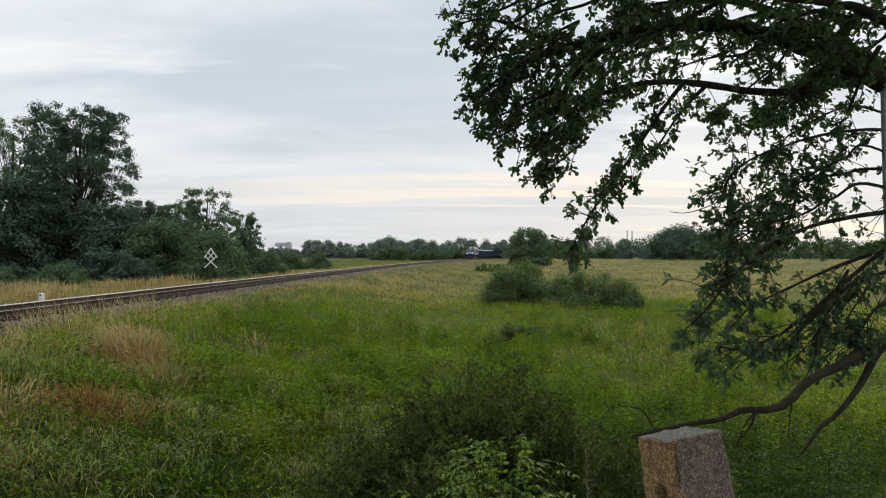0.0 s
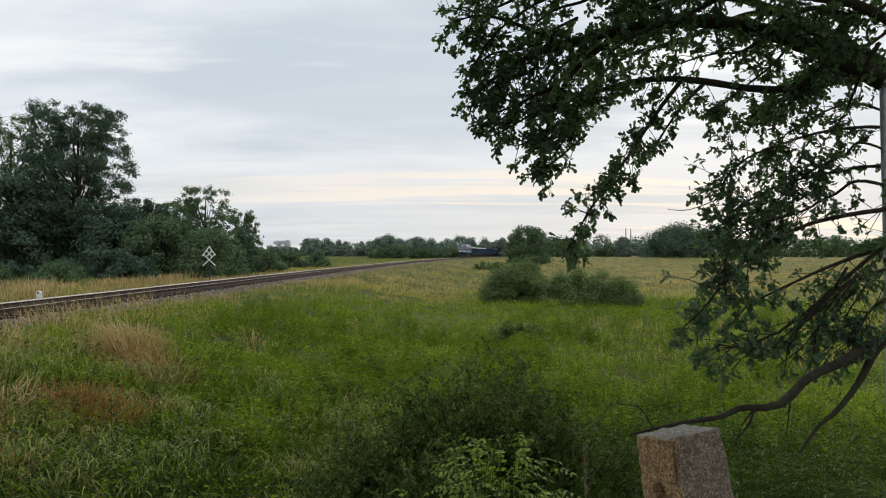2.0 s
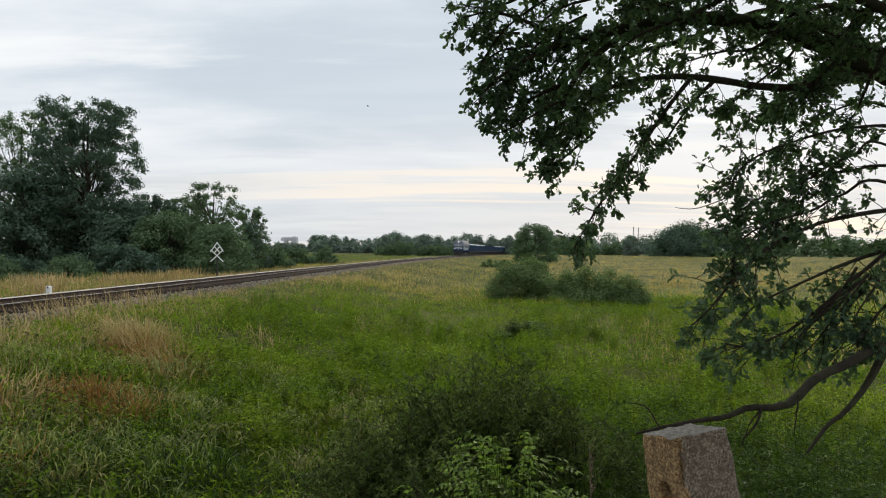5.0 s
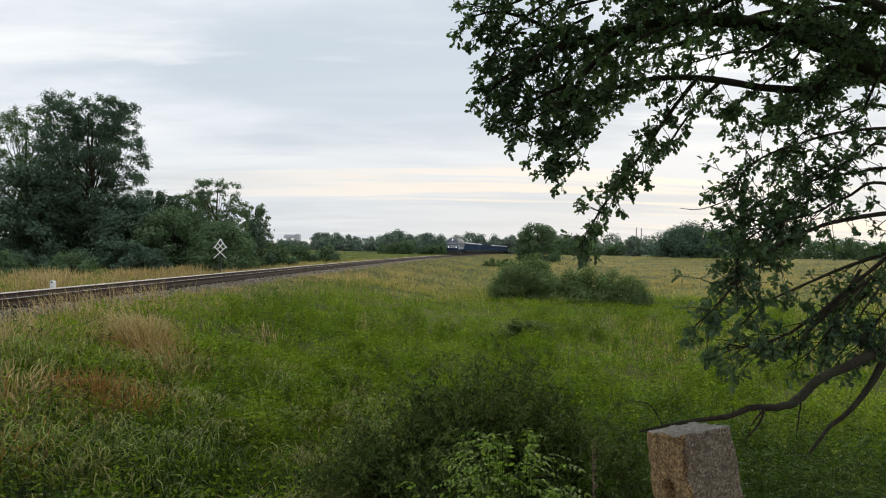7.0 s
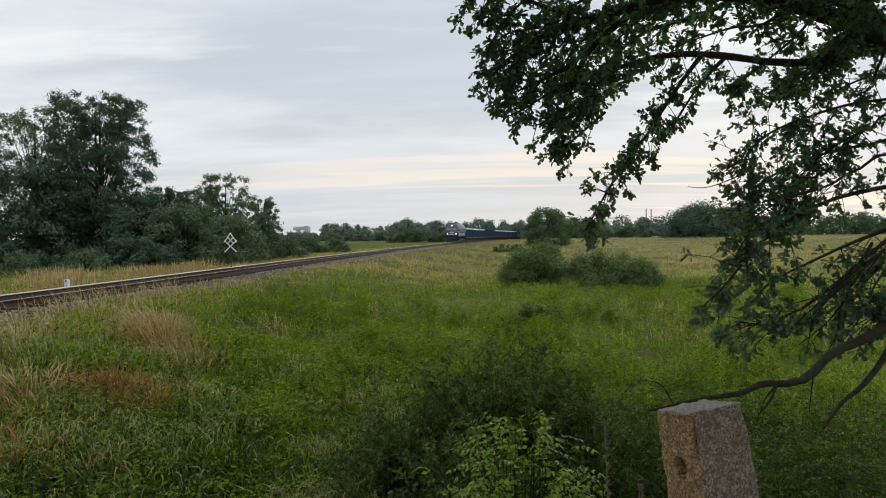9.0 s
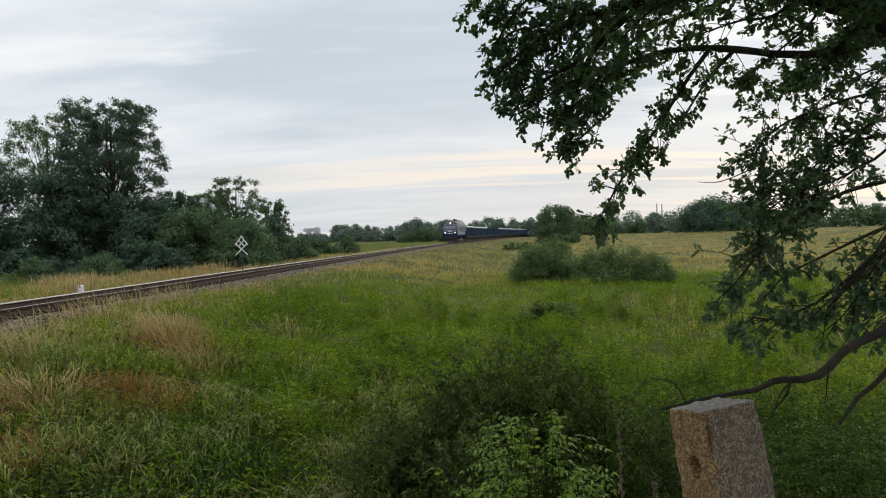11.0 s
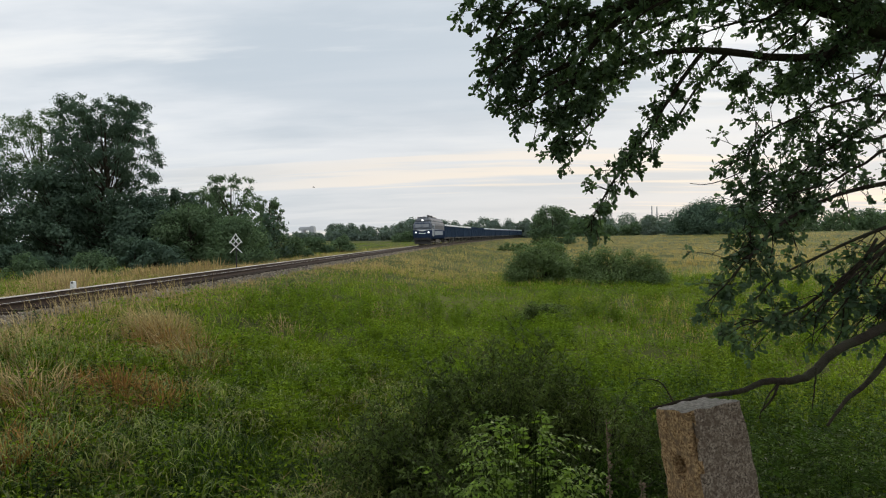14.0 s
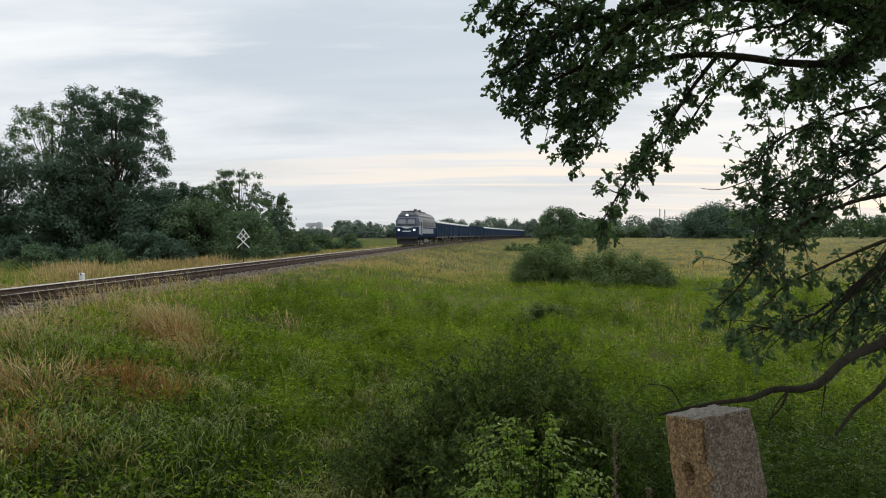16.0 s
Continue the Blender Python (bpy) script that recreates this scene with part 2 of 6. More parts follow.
LAMP = glowing("lit_headlight", (1.0, 0.96, 0.9), 5.0)
GLASS = bpy.data.materials.new("cab_glass")
GLASS.use_nodes = True
GLASS.node_tree.nodes["Principled BSDF"].inputs["Base Color"].default_value = (0.07, 0.08, 0.09, 1)
GLASS.node_tree.nodes["Principled BSDF"].inputs["Roughness"].default_value = 0.05
GLASS.node_tree.nodes["Principled BSDF"].inputs["Specular IOR Level"].default_value = 0.8

# ---- mesh tools ----
RNG = np.random.default_rng(7)


def mesh_of(name, verts, *face_sets, smooth=False):
    """A mesh from an array of places and arrays of faces (triangles, quads, ...)."""
    me = bpy.data.meshes.new(name)
    verts = np.asarray(verts, dtype=np.float32)
    me.vertices.add(len(verts))
    me.vertices.foreach_set("co", verts.ravel())
    sets = [np.asarray(f, dtype=np.int32) for f in face_sets if len(f)]
    loops = np.concatenate([f.ravel() for f in sets])
    sizes = np.concatenate([np.full(len(f), f.shape[1], dtype=np.int32) for f in sets])
    me.loops.add(len(loops))
    me.loops.foreach_set("vertex_index", loops)
    me.polygons.add(len(sizes))
    me.polygons.foreach_set("loop_start", np.concatenate(([0], np.cumsum(sizes)[:-1])).astype(np.int32))
    me.polygons.foreach_set("loop_total", sizes)
    if smooth:
        me.polygons.foreach_set("use_smooth", np.ones(len(sizes), dtype=bool))
    me.update(calc_edges=True)
    return me


def thing(name, me, mat, label, category, group="", kind="", at=None):
    ob = new(name, me)
    if me is not None and mat is not None and not me.materials:
        me.materials.append(mat)
    if at is not None:
        ob.matrix_world = at
    return tagged(ob, label, category, group, kind)


def part(name, shape, mat, parent, label=""):
    """One mesh object under a thing or a part; shape is a bmesh or a mesh."""
    if isinstance(shape, bmesh.types.BMesh):
        me = bpy.data.meshes.new(name)
        shape.to_mesh(me)
        shape.free()
    else:
        me = shape
    if not me.materials:
        me.materials.append(mat)
    ob = new(name, me)
    ob.parent = parent
    if label:
        ob["label"] = label
    return ob


def box(bm, x0, x1, y0, y1, z0, z1, bevel=0.0):
    res = bmesh.ops.create_cube(bm, size=1, matrix=Matrix.LocRotScale(((x0 + x1) / 2, (y0 + y1) / 2, (z0 + z1) / 2), None, (x1 - x0, y1 - y0, z1 - z0)))
    if bevel:
        edges = list({e for v in res["verts"] for e in v.link_edges})
        bmesh.ops.bevel(bm, geom=edges, offset=bevel, segments=2, affect="EDGES", profile=0.5)
    return bm


def rod(bm, a, b, r, sides=10, r2=None):
    a, b = Vector(a), Vector(b)
    m = Matrix.Translation((a + b) / 2) @ (b - a).to_track_quat("Z", "Y").to_matrix().to_4x4()
    bmesh.ops.create_cone(bm, cap_ends=True, segments=sides, radius1=r, radius2=r if r2 is None else r2, depth=(b - a).length, matrix=m)
    return bm


def smooth_line(points, n):
    """n places along a Catmull-Rom curve through the points."""
    p = np.asarray(points, dtype=float)
    p = np.vstack([2 * p[0] - p[1], p, 2 * p[-1] - p[-2]])
    u = np.linspace(0, len(p) - 3 - 1e-6, n)
    i = u.astype(int)
    f = (u - i)[:, None]
    a, b, c, d = p[i], p[i + 1], p[i + 2], p[i + 3]
    return 0.5 * (2 * b + (c - a) * f + (2 * a - 5 * b + 4 * c - d) * f**2 + (3 * b - a - 3 * c + d) * f**3)


def unit(v):
    return v / np.maximum(np.linalg.norm(v, axis=-1, keepdims=True), 1e-9)


class Tubes:
    """Gathers tapering tubes into one mesh."""

    def __init__(self, sides=6):
        self.v, self.f, self.n, self.sides = [], [], 0, sides

    def add(self, line, r0, r1, knots=0.0):
        line = np.asarray(line, dtype=float)
        m, s = len(line), self.sides
        d = unit(np.gradient(line, axis=0))
        ref = np.where(np.abs(d[:, 2:3]) > 0.9, [[1.0, 0, 0]], [[0, 0, 1.0]])
        e1 = unit(np.cross(d, ref))
        e2 = np.cross(d, e1)
        r = r0 + (r1 - r0) * np.linspace(0, 1, m) ** 0.8
        if knots:
            r = r * (1 + knots * RNG.uniform(-1, 1, m))
        ang = np.linspace(0, 2 * np.pi, s, endpoint=False)
        ring = line[:, None] + r[:, None, None] * (np.cos(ang)[None, :, None] * e1[:, None] + np.sin(ang)[None, :, None] * e2[:, None])
        self.v.append(ring.reshape(-1, 3))
        i, j = np.meshgrid(np.arange(m - 1), np.arange(s), indexing="ij")
        k = (j + 1) % s
        q = np.stack([i * s + j, i * s + k, (i + 1) * s + k, (i + 1) * s + j], -1).reshape(-1, 4)
        self.f.append(q + self.n)
        self.n += m * s

    def mesh(self, name):
        return mesh_of(name, np.vstack(self.v), np.vstack(self.f), smooth=True)


def leaf_template(xs, widths, fold=0.15, droop=0.2):
    """A leaf along x: two rows of quads that meet in a folded midrib."""
    xs, widths = np.array(xs), np.array(widths)
    n = len(xs)
    mid = np.stack([xs, 0 * xs, -droop * xs**2], 1)
    up = np.stack([xs, widths, fold * widths - droop * xs**2], 1)
    dn = up * [1, -1, 1]
    v = np.vstack([mid, up, dn])
    q = [(i, i + 1, n + i + 1, n + i) for i in range(n - 1)] + [(i + 1, i, 2 * n + i, 2 * n + i + 1) for i in range(n - 1)]
    return v, np.array(q)


OAK_T = leaf_template((0, 0.30, 0.44, 0.76, 1.0), (0.02, 0.22, 0.13, 0.29, 0.09), 0.25)
OVAL_T = leaf_template((0, 0.4, 1.0), (0.03, 0.28, 0.0), 0.3)
LANCE_T = (np.array([(0, 0, 0), (0.45, 0.15, 0.03), (1.0, 0, -0.25), (0.45, -0.15, 0.03)]), np.array([(0, 1, 2, 3)]))
CARD_T = leaf_template((0, 0.5, 1.0), (0.05, 0.45, 0.08), 0.25, 0.15)


def leaves_mesh(name, pos, along, normal, size, template):
    tv, tq = template
    along = unit(along)
    side = unit(np.cross(normal, along))
    nrm = np.cross(along, side)
    s = np.asarray(size)[:, None, None]
    v = pos[:, None] + s * (tv[None, :, 0:1] * along[:, None] + tv[None, :, 1:2] * side[:, None] + tv[None, :, 2:3] * nrm[:, None])
    q = tq[None] + (np.arange(len(pos)) * len(tv))[:, None, None]
    return mesh_of(name, v.reshape(-1, 3), q.reshape(-1, 4))


def smoothstep(a, b, x):
    t = np.clip((x - a) / (b - a), 0, 1)
    return t * t * (3 - 2 * t)


TABLE = np.random.default_rng(3).random((64, 64))


def vnoise(x, y):
    x, y = np.asarray(x, dtype=float), np.asarray(y, dtype=float)
    i, j = np.floor(x).astype(int), np.floor(y).astype(int)
    f, g = x - i, y - j
    f, g = f * f * (3 - 2 * f), g * g * (3 - 2 * g)
    a, b, c, d = (TABLE[(i + k) % 64, (j + h) % 64] for k, h in ((0, 0), (1, 0), (0, 1), (1, 1)))
    return (a * (1 - f) + b * f) * (1 - g) + (c * (1 - f) + d * f) * g


# ---- the lie of the land ----
RAIL_Z = 0.15
TRACK0, TRACK1, TRACK2 = -12.65, 0.0288, 0.000289


def track_x(y):
    y = np.asarray(y, dtype=float)
    q = np.clip(y, 0, 330)
    return TRACK0 + TRACK1 * q + TRACK2 * q * q + np.where(y > 330, (y - 330) * (TRACK1 + 660 * TRACK2), 0) + np.where(y < 0, y * TRACK1, 0)


def track_slope(y):
    return TRACK1 + 2 * TRACK2 * min(max(y, 0), 330)


def ground_z(x, y):
    x, y = np.asarray(x, dtype=float), np.asarray(y, dtype=float)
    d = x - track_x(y)
    meadow = -1.75 + 1.55 * smoothstep(45, 260, y)
    right = meadow + (-0.30 - meadow) * smoothstep(13, 1.9, d)
    left = -0.30 - 0.35 * smoothstep(3, 9, -d)
    z = np.where(d > 0, right, left)
    rough = (vnoise(x / 1.7, y / 1.7) - 0.5) * 0.22 + (vnoise(x / 6 + 9, y / 6) - 0.5) * 0.3
    z = z + rough * smoothstep(2.2, 6, np.abs(d))
    verge = smoothstep(4.4, 2.35, y + 0.12 * np.clip(x - 1, 0, 6))
    return z + (0.0 - z) * verge * smoothstep(2.2, 4.5, np.abs(d))


def make_ground():
    def axis(n, reach, fine):
        u = np.linspace(-1, 1, n)
        return np.sinh(u * fine) / np.sinh(fine) * reach
    xs, ys = axis(211, 2600, 6.2), axis(231, 2600, 5.6) + 14
    gx, gy = np.meshgrid(xs, ys, indexing="ij")
    v = np.stack([gx, gy, ground_z(gx, gy)], -1).reshape(-1, 3)
    n, m = len(xs), len(ys)
    i, j = np.meshgrid(np.arange(n - 1), np.arange(m - 1), indexing="ij")
    q = np.stack([i * m + j, (i + 1) * m + j, (i + 1) * m + j + 1, i * m + j + 1], -1).reshape(-1, 4)
    thing("ground", mesh_of("ground", v, q, smooth=True), SOIL, "grassy meadow ground falling from the verge to a shallow ditch", "ground", kind="structure")


make_ground()


# ---- railway ----
def swept(name, profile, y0, y1, step, base, closed=True):
    """A section (across, up) drawn along the track."""
    ys = np.arange(y0, y1 + step, step)
    sl = np.array([track_slope(y) for y in ys])
    nx, ny = 1 / np.sqrt(1 + sl**2), -sl / np.sqrt(1 + sl**2)
    p = np.array(profile)
    v = np.stack([track_x(ys)[:, None] + nx[:, None] * p[None, :, 0], ys[:, None] + ny[:, None] * p[None, :, 0], np.broadcast_to(base + p[None, :, 1], (len(ys), len(p)))], -1).reshape(-1, 3)
    m = len(p)
    i, j = np.meshgrid(np.arange(len(ys) - 1), np.arange(m if closed else m - 1), indexing="ij")
    k = (j + 1) % m
    q = np.stack([i * m + j, (i + 1) * m + j, (i + 1) * m + k, i * m + k], -1).reshape(-1, 4)
    return mesh_of(name, v, q)


def make_track():
    track = thing("railway_track", None, None, "single railway track with worn rails on dusty ballast", "railway track", kind="structure")
    part("ballast_bed", swept("ballast_bed", [(-1.95, -0.60), (-1.35, -0.25), (-0.6, -0.23), (0.6, -0.23), (1.35, -0.25), (1.95, -0.60)], -60, 540, 1.5, RAIL_Z, False), BED, track, "dark brown crushed stone")
    for s in (-1, 1):
        o = 0.754 * s
        web = [(o - 0.07, -0.17), (o - 0.07, -0.155), (o - 0.012, -0.135), (o - 0.012, -0.045), (o - 0.036, -0.035), (o - 0.036, -0.004), (o + 0.036, -0.004), (o + 0.036, -0.035), (o + 0.012, -0.045), (o + 0.012, -0.135), (o + 0.07, -0.155), (o + 0.07, -0.17)]
        rail = part("rail", swept("rail", web, -60, 540, 2.0, RAIL_Z), RAIL, track, "rust-brown steel rail")
        worn = [(o + s * 0.034, 0.0), (o - s * 0.034, 0.0), (o - s * 0.0385, -0.006), (o - s * 0.0385, -0.030)]
        part("rail_head", swept("rail_head", worn, -60, 540, 2.0, RAIL_Z, False), RAILHEAD, rail, "bright worn running edge")
    # loose stones on the shoulders
    n = 8000
    y = 13 + 110 * RNG.random(n) ** 1.6
    off = np.where(RNG.random(n) < 0.85, RNG.uniform(1.15, 1.95, n), RNG.uniform(-1.9, 1.1, n))
    h = np.interp(np.abs(off), [0, 1.35, 1.95], [RAIL_Z - 0.235, RAIL_Z - 0.25, RAIL_Z - 0.60])
    pos = np.stack([track_x(y) + off, y, h], 1)
    tv = np.array([(1, 0, 0), (-0.9, 0.2, 0), (0.1, 1, 0.1), (0, -0.9, 0), (0.1, 0, 0.8), (0, 0.1, -0.6)])
    tf = np.array([(0, 2, 4), (2, 1, 4), (1, 3, 4), (3, 0, 4), (2, 0, 5), (1, 2, 5), (3, 1, 5), (0, 3, 5)])
    s = RNG.uniform(0.025, 0.07, n)[:, None, None] * RNG.uniform(0.7, 1.3, (n, 6, 3))
    v = pos[:, None] + tv[None] * s
    part("stones", mesh_of("stones", v.reshape(-1, 3), (tf[None] + (np.arange(n) * 6)[:, None, None]).reshape(-1, 3)), BALLAST, track)["kind"] = "stuff"
    return track


track = make_track()


# ---- trees ----
CLUMP_T = (np.array([(0, 0, 0), (0.5, 0.36, 0.10), (1.0, 0, -0.12), (0.5, -0.36, 0.10)]), np.array([(0, 1, 2, 3)]))


def random_dirs(n):
    return unit(RNG.normal(size=(n, 3)))


def crown_mesh(name, blobs, radii, n, size, flat=0.75, shell=0.3, ragged=0.5):
    """Leaf clumps gathered round the blobs, thicker towards their skins, with ragged edges."""
    w = radii**2
    k = RNG.choice(len(blobs), n, p=w / w.sum())
    d = random_dirs(n)
    r = radii[k] * (shell + (1.12 - shell) * RNG.random(n) ** 0.8) * (1 - ragged / 2 + ragged * vnoise(d[:, 0] * 4 + k * 3.1, d[:, 2] * 4 + d[:, 1] * 3))
    pos = blobs[k] + d * r[:, None] * [1, 1, flat]
    nrm = unit(d + [0, 0, 0.45] + 0.42 * random_dirs(n))
    along = np.cross(nrm, random_dirs(n)) + [0, 0, -0.15]
    return leaves_mesh(name, pos, along, nrm, size * RNG.uniform(0.6, 1.4, n), CLUMP_T)


def tree(name, label, category, x, y, height, width, leaf_mat, n=6000, size=0.28, base=0.25, blobs=26, blob_r=0.20, group="trees along the railway", lean=0.0, flat=0.75, top=1.0, ragged=0.9):
    blobs, n, blob_r, size = int(blobs * 2.4), int(n * 1.35), blob_r * 0.80, size * 0.88
    z0 = float(ground_z(x, y)) - 0.1
    root = thing(name, None, None, label, category, group)
    root.location = (x, y, z0)
    zs = base + (1 - base) * RNG.random(blobs) ** 0.85
    prof = np.sqrt(np.clip(1 - ((zs - (base + 0.30 * (1 - base))) / (0.74 * top)) ** 2, 0.06, 1))
    a = RNG.uniform(0, 2 * np.pi, blobs)
    rr = width / 2 * (1 - 1.5 * blob_r) * prof * np.sqrt(RNG.uniform(0.1, 1, blobs))
    br = width * blob_r * RNG.uniform(0.65, 1.25, blobs)
    c = np.stack([np.cos(a) * rr + lean * zs * height, np.sin(a) * rr, zs * height - br * 0.7], 1)
    part("crown", crown_mesh("crown", c, br, n, size, flat, 0.25, ragged), leaf_mat, root)
    t = Tubes(7)
    r0 = 0.018 * height + 0.05
    axis = smooth_line([(0, 0, -0.2), (lean * 0.2 * height + 0.1, 0.05, 0.3 * height), (lean * 0.6 * height, -0.1, 0.62 * height), (lean * 0.9 * height, 0, 0.9 * height)], 16)
    t.add(axis, r0, r0 * 0.15)
    for k in RNG.choice(blobs, min(blobs, 44), replace=False):
        s = axis[int(np.clip(c[k, 2] / height * 0.62 * 16, 2, 13))]
        mid = s * 0.45 + c[k] * 0.55 + [0, 0, -0.06 * height]
        t.add(smooth_line([s, mid, c[k]], 8), r0 * 0.26, 0.012)
    part("trunk", t.mesh("trunk"), BARK, root)
    return root


def bush(name, label, x, y, height, width, depth, leaf_mat, n=5000, size=0.16, blobs=18, group="bushes in the meadow"):
    z0 = float(ground_z(x, y)) - 0.05
    root = thing(name, None, None, label, "bush", group)
    root.location = (x, y, z0)
    blobs = int(blobs * 1.5)
    a, u = RNG.uniform(0, 2 * np.pi, blobs), np.sqrt(RNG.random(blobs))
    dome = np.sqrt(np.clip(1 - u**2, 0.15, 1))
    br = height * RNG.uniform(0.12, 0.28, blobs)
    c = np.stack([np.cos(a) * u * (width / 2 - height * 0.2), np.sin(a) * u * (depth / 2 - 0.2 * height), np.maximum(height * dome * RNG.uniform(0.45, 1.0, blobs) - br * 0.7, br * 0.5)], 1)
    part("crown", crown_mesh("crown", c, br, int(n * 1.25), size * 0.88, 0.9, 0.4), leaf_mat, root)
    t = Tubes(5)
    for k in range(blobs):
        t.add(smooth_line([(c[k, 0] * 0.25, c[k, 1] * 0.25, -0.1), c[k] * [0.7, 0.7, 0.5], c[k]], 7), 0.035, 0.008)
    part("branchwork", t.mesh("branchwork"), BARK, root)["kind"] = "stuff"
    return root


# wood along the far side of the line
tree("tall_tree", "tall dark broad-leaved tree with a rounded crown", "tree", -35.0, 61, 16.8, 11.2, TREELEAF, 32000, 0.20, 0.28, 165, 0.066, flat=0.75, top=1.05)
tree("tall_tree", "tall pale-green tree with a thin airy crown", "tree", -43.5, 64, 16.2, 11.5, BUSHLEAF, 21000, 0.19, 0.10, 140, 0.066, flat=0.75)
tree("tall_tree", "tall dark broad-leaved tree with a rounded crown", "tree", -37.2, 64, 15.2, 9.0, TREELEAF, 17000, 0.20, 0.16, 100, 0.075, flat=0.75)
tree("tall_tree", "broad dark tree with gaps in its crown", "tree", -38.0, 58, 10.0, 9.0, TREELEAF, 12000, 0.28, 0.12, 34, 0.16)
tree("tall_tree", "dark dense tree in a wood by the railway", "tree", -31.5, 60, 7.4, 9.0, TREELEAF, 12000, 0.28, 0.06, 34, 0.17)
tree("tall_tree", "dark dense tree in a wood by the railway", "tree", -45.0, 57, 11.5, 10, TREELEAF, 11000, 0.28, 0.06, 30, 0.17)
tree("slender_tree", "ragged slender tree with an open crown", "tree", -31.0, 66, 8.2, 6.0, TREELEAF, 4000, 0.24, 0.4, 36, 0.10)
tree("round_tree", "round dense green tree in a wood", "tree", -26.5, 60, 6.4, 8.6, BUSHLEAF, 12000, 0.24, 0.0, 36, 0.17)
tree("airy_willow", "pale willow with upswept limbs and an airy crown", "tree", -23.6, 63, 9.2, 7.4, BUSHLEAF, 6500, 0.19, 0.15, 80, 0.065, lean=0.02)
tree("round_tree", "round dense green tree in a wood", "tree", -21.2, 58, 5.0, 8.0, BUSHLEAF, 11000, 0.23, 0.0, 32, 0.17)
tree("slender_tree", "slender pale tree with an airy crown", "tree", -21.8, 70, 7.2, 4.4, BUSHLEAF, 3600, 0.22, 0.35, 30, 0.10)
tree("slender_tree", "ragged slender tree with an open crown", "tree", -28.0, 67, 8.0, 6.0, BUSHLEAF, 4000, 0.24, 0.4, 36, 0.10)
bush("wood_edge_bush", "low dark bush at the edge of a wood", -39, 53, 3.2, 12, 4, TREELEAF, 5500, 0.24, 24, "bushes at the wood's edge")
bush("wood_edge_bush", "low dark bush at the edge of a wood", -29, 54, 3.0, 11, 4, TREELEAF, 5500, 0.24, 24, "bushes at the wood's edge")
bush("wood_edge_bush", "pale green willow bush at the edge of a wood", -26.5, 44, 2.3, 4.8, 3, BUSHLEAF, 4500, 0.15, 22, "bushes at the wood's edge")
bush("wood_edge_bush", "pale green willow bush at the edge of a wood", -30.6, 43, 2.0, 4.0, 3, BUSHLEAF, 3500, 0.15, 18, "bushes at the wood's edge")
bush("wood_edge_bush", "round green bush at the edge of a wood", -21.5, 74, 3.2, 8, 4, BUSHLEAF, 3800, 0.24, 20, "bushes at the wood's edge")
bush("wood_edge_bush", "round green bush at the edge of a wood", -25, 100, 3.6, 9, 5, BUSHLEAF, 3200, 0.3, 20, "bushes at the wood's edge")
bush("wood_edge_bush", "round green bush at the edge of a wood", -21, 104, 3.4, 6, 5, BUSHLEAF, 2600, 0.3, 16, "bushes at the wood's edge")
bush("wood_edge_bush", "round green bush at the edge of a wood", -30, 92, 3.4, 8, 5, BUSHLEAF, 2600, 0.3, 16, "bushes at the wood's edge")

# meadow trees
tree("meadow_tree", "rounded full-crowned tree standing alone in a meadow", "tree", 20.4, 150, 9.6, 12.0, BUSHLEAF, 7500, 0.45, 0.02, 38, 0.15, "meadow trees", ragged=0.35)
tree("meadow_tree", "broad dome-shaped dark tree in a meadow", "tree", 92.0, 250, 14.6, 31, TREELEAF, 15000, 0.75, 0.0, 48, 0.17, "meadow trees", top=0.9, ragged=0.35)
tree("meadow_tree", "smaller round dark tree in a meadow", "tree", 107.5, 252, 12.2, 19, TREELEAF, 6000, 0.75, 0.0, 30, 0.18, "meadow trees", ragged=0.35)
tree("meadow_tree", "small round hazy tree far out in a meadow", "tree", 82.0, 285, 9.5, 10, HAZYLEAF, 3000, 0.75, 0.0, 24, 0.18, "meadow trees", ragged=0.35)
bush("meadow_bush", "low green bush beside meadow trees", 101, 240, 4.2, 22, 6, BUSHLEAF, 3000, 0.7, 20)
bush("meadow_bush", "wide grey-green willow bush in a meadow", 5.0, 42, 3.3, 5.8, 3.5, WILLOWLEAF, 16500, 0.12, 44)
bush("meadow_bush", "wide grey-green willow bush in a meadow", 9.4, 40.5, 2.7, 6.0, 3.5, WILLOWLEAF, 16500, 0.12, 44)
bush("meadow_bush", "low grey-green willow bush in a meadow", 7.2, 41.2, 2.5, 5.0, 3.0, WILLOWLEAF, 10500, 0.12, 36)
bush("meadow_bush", "low grey-green willow bush in a meadow", 11.4, 40, 2.3, 3.4, 2.5, WILLOWLEAF, 6750, 0.11, 26)
bush("meadow_bush", "grey-green willow bush beside the railway bank", 7.2, 55, 3.0, 5.0, 4, WILLOWLEAF, 8250, 0.17, 30)
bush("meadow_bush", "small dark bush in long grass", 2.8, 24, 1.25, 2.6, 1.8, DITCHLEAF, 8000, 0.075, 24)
bush("ditch_bush", "small dark bush on the railway bank", 7.5, 112, 1.6, 5, 2, WILLOWLEAF, 1200, 0.28, 12)
bush("ditch_bush", "small dark bush on the railway bank", 10.5, 118, 1.5, 4, 2, WILLOWLEAF, 1000, 0.28, 10)


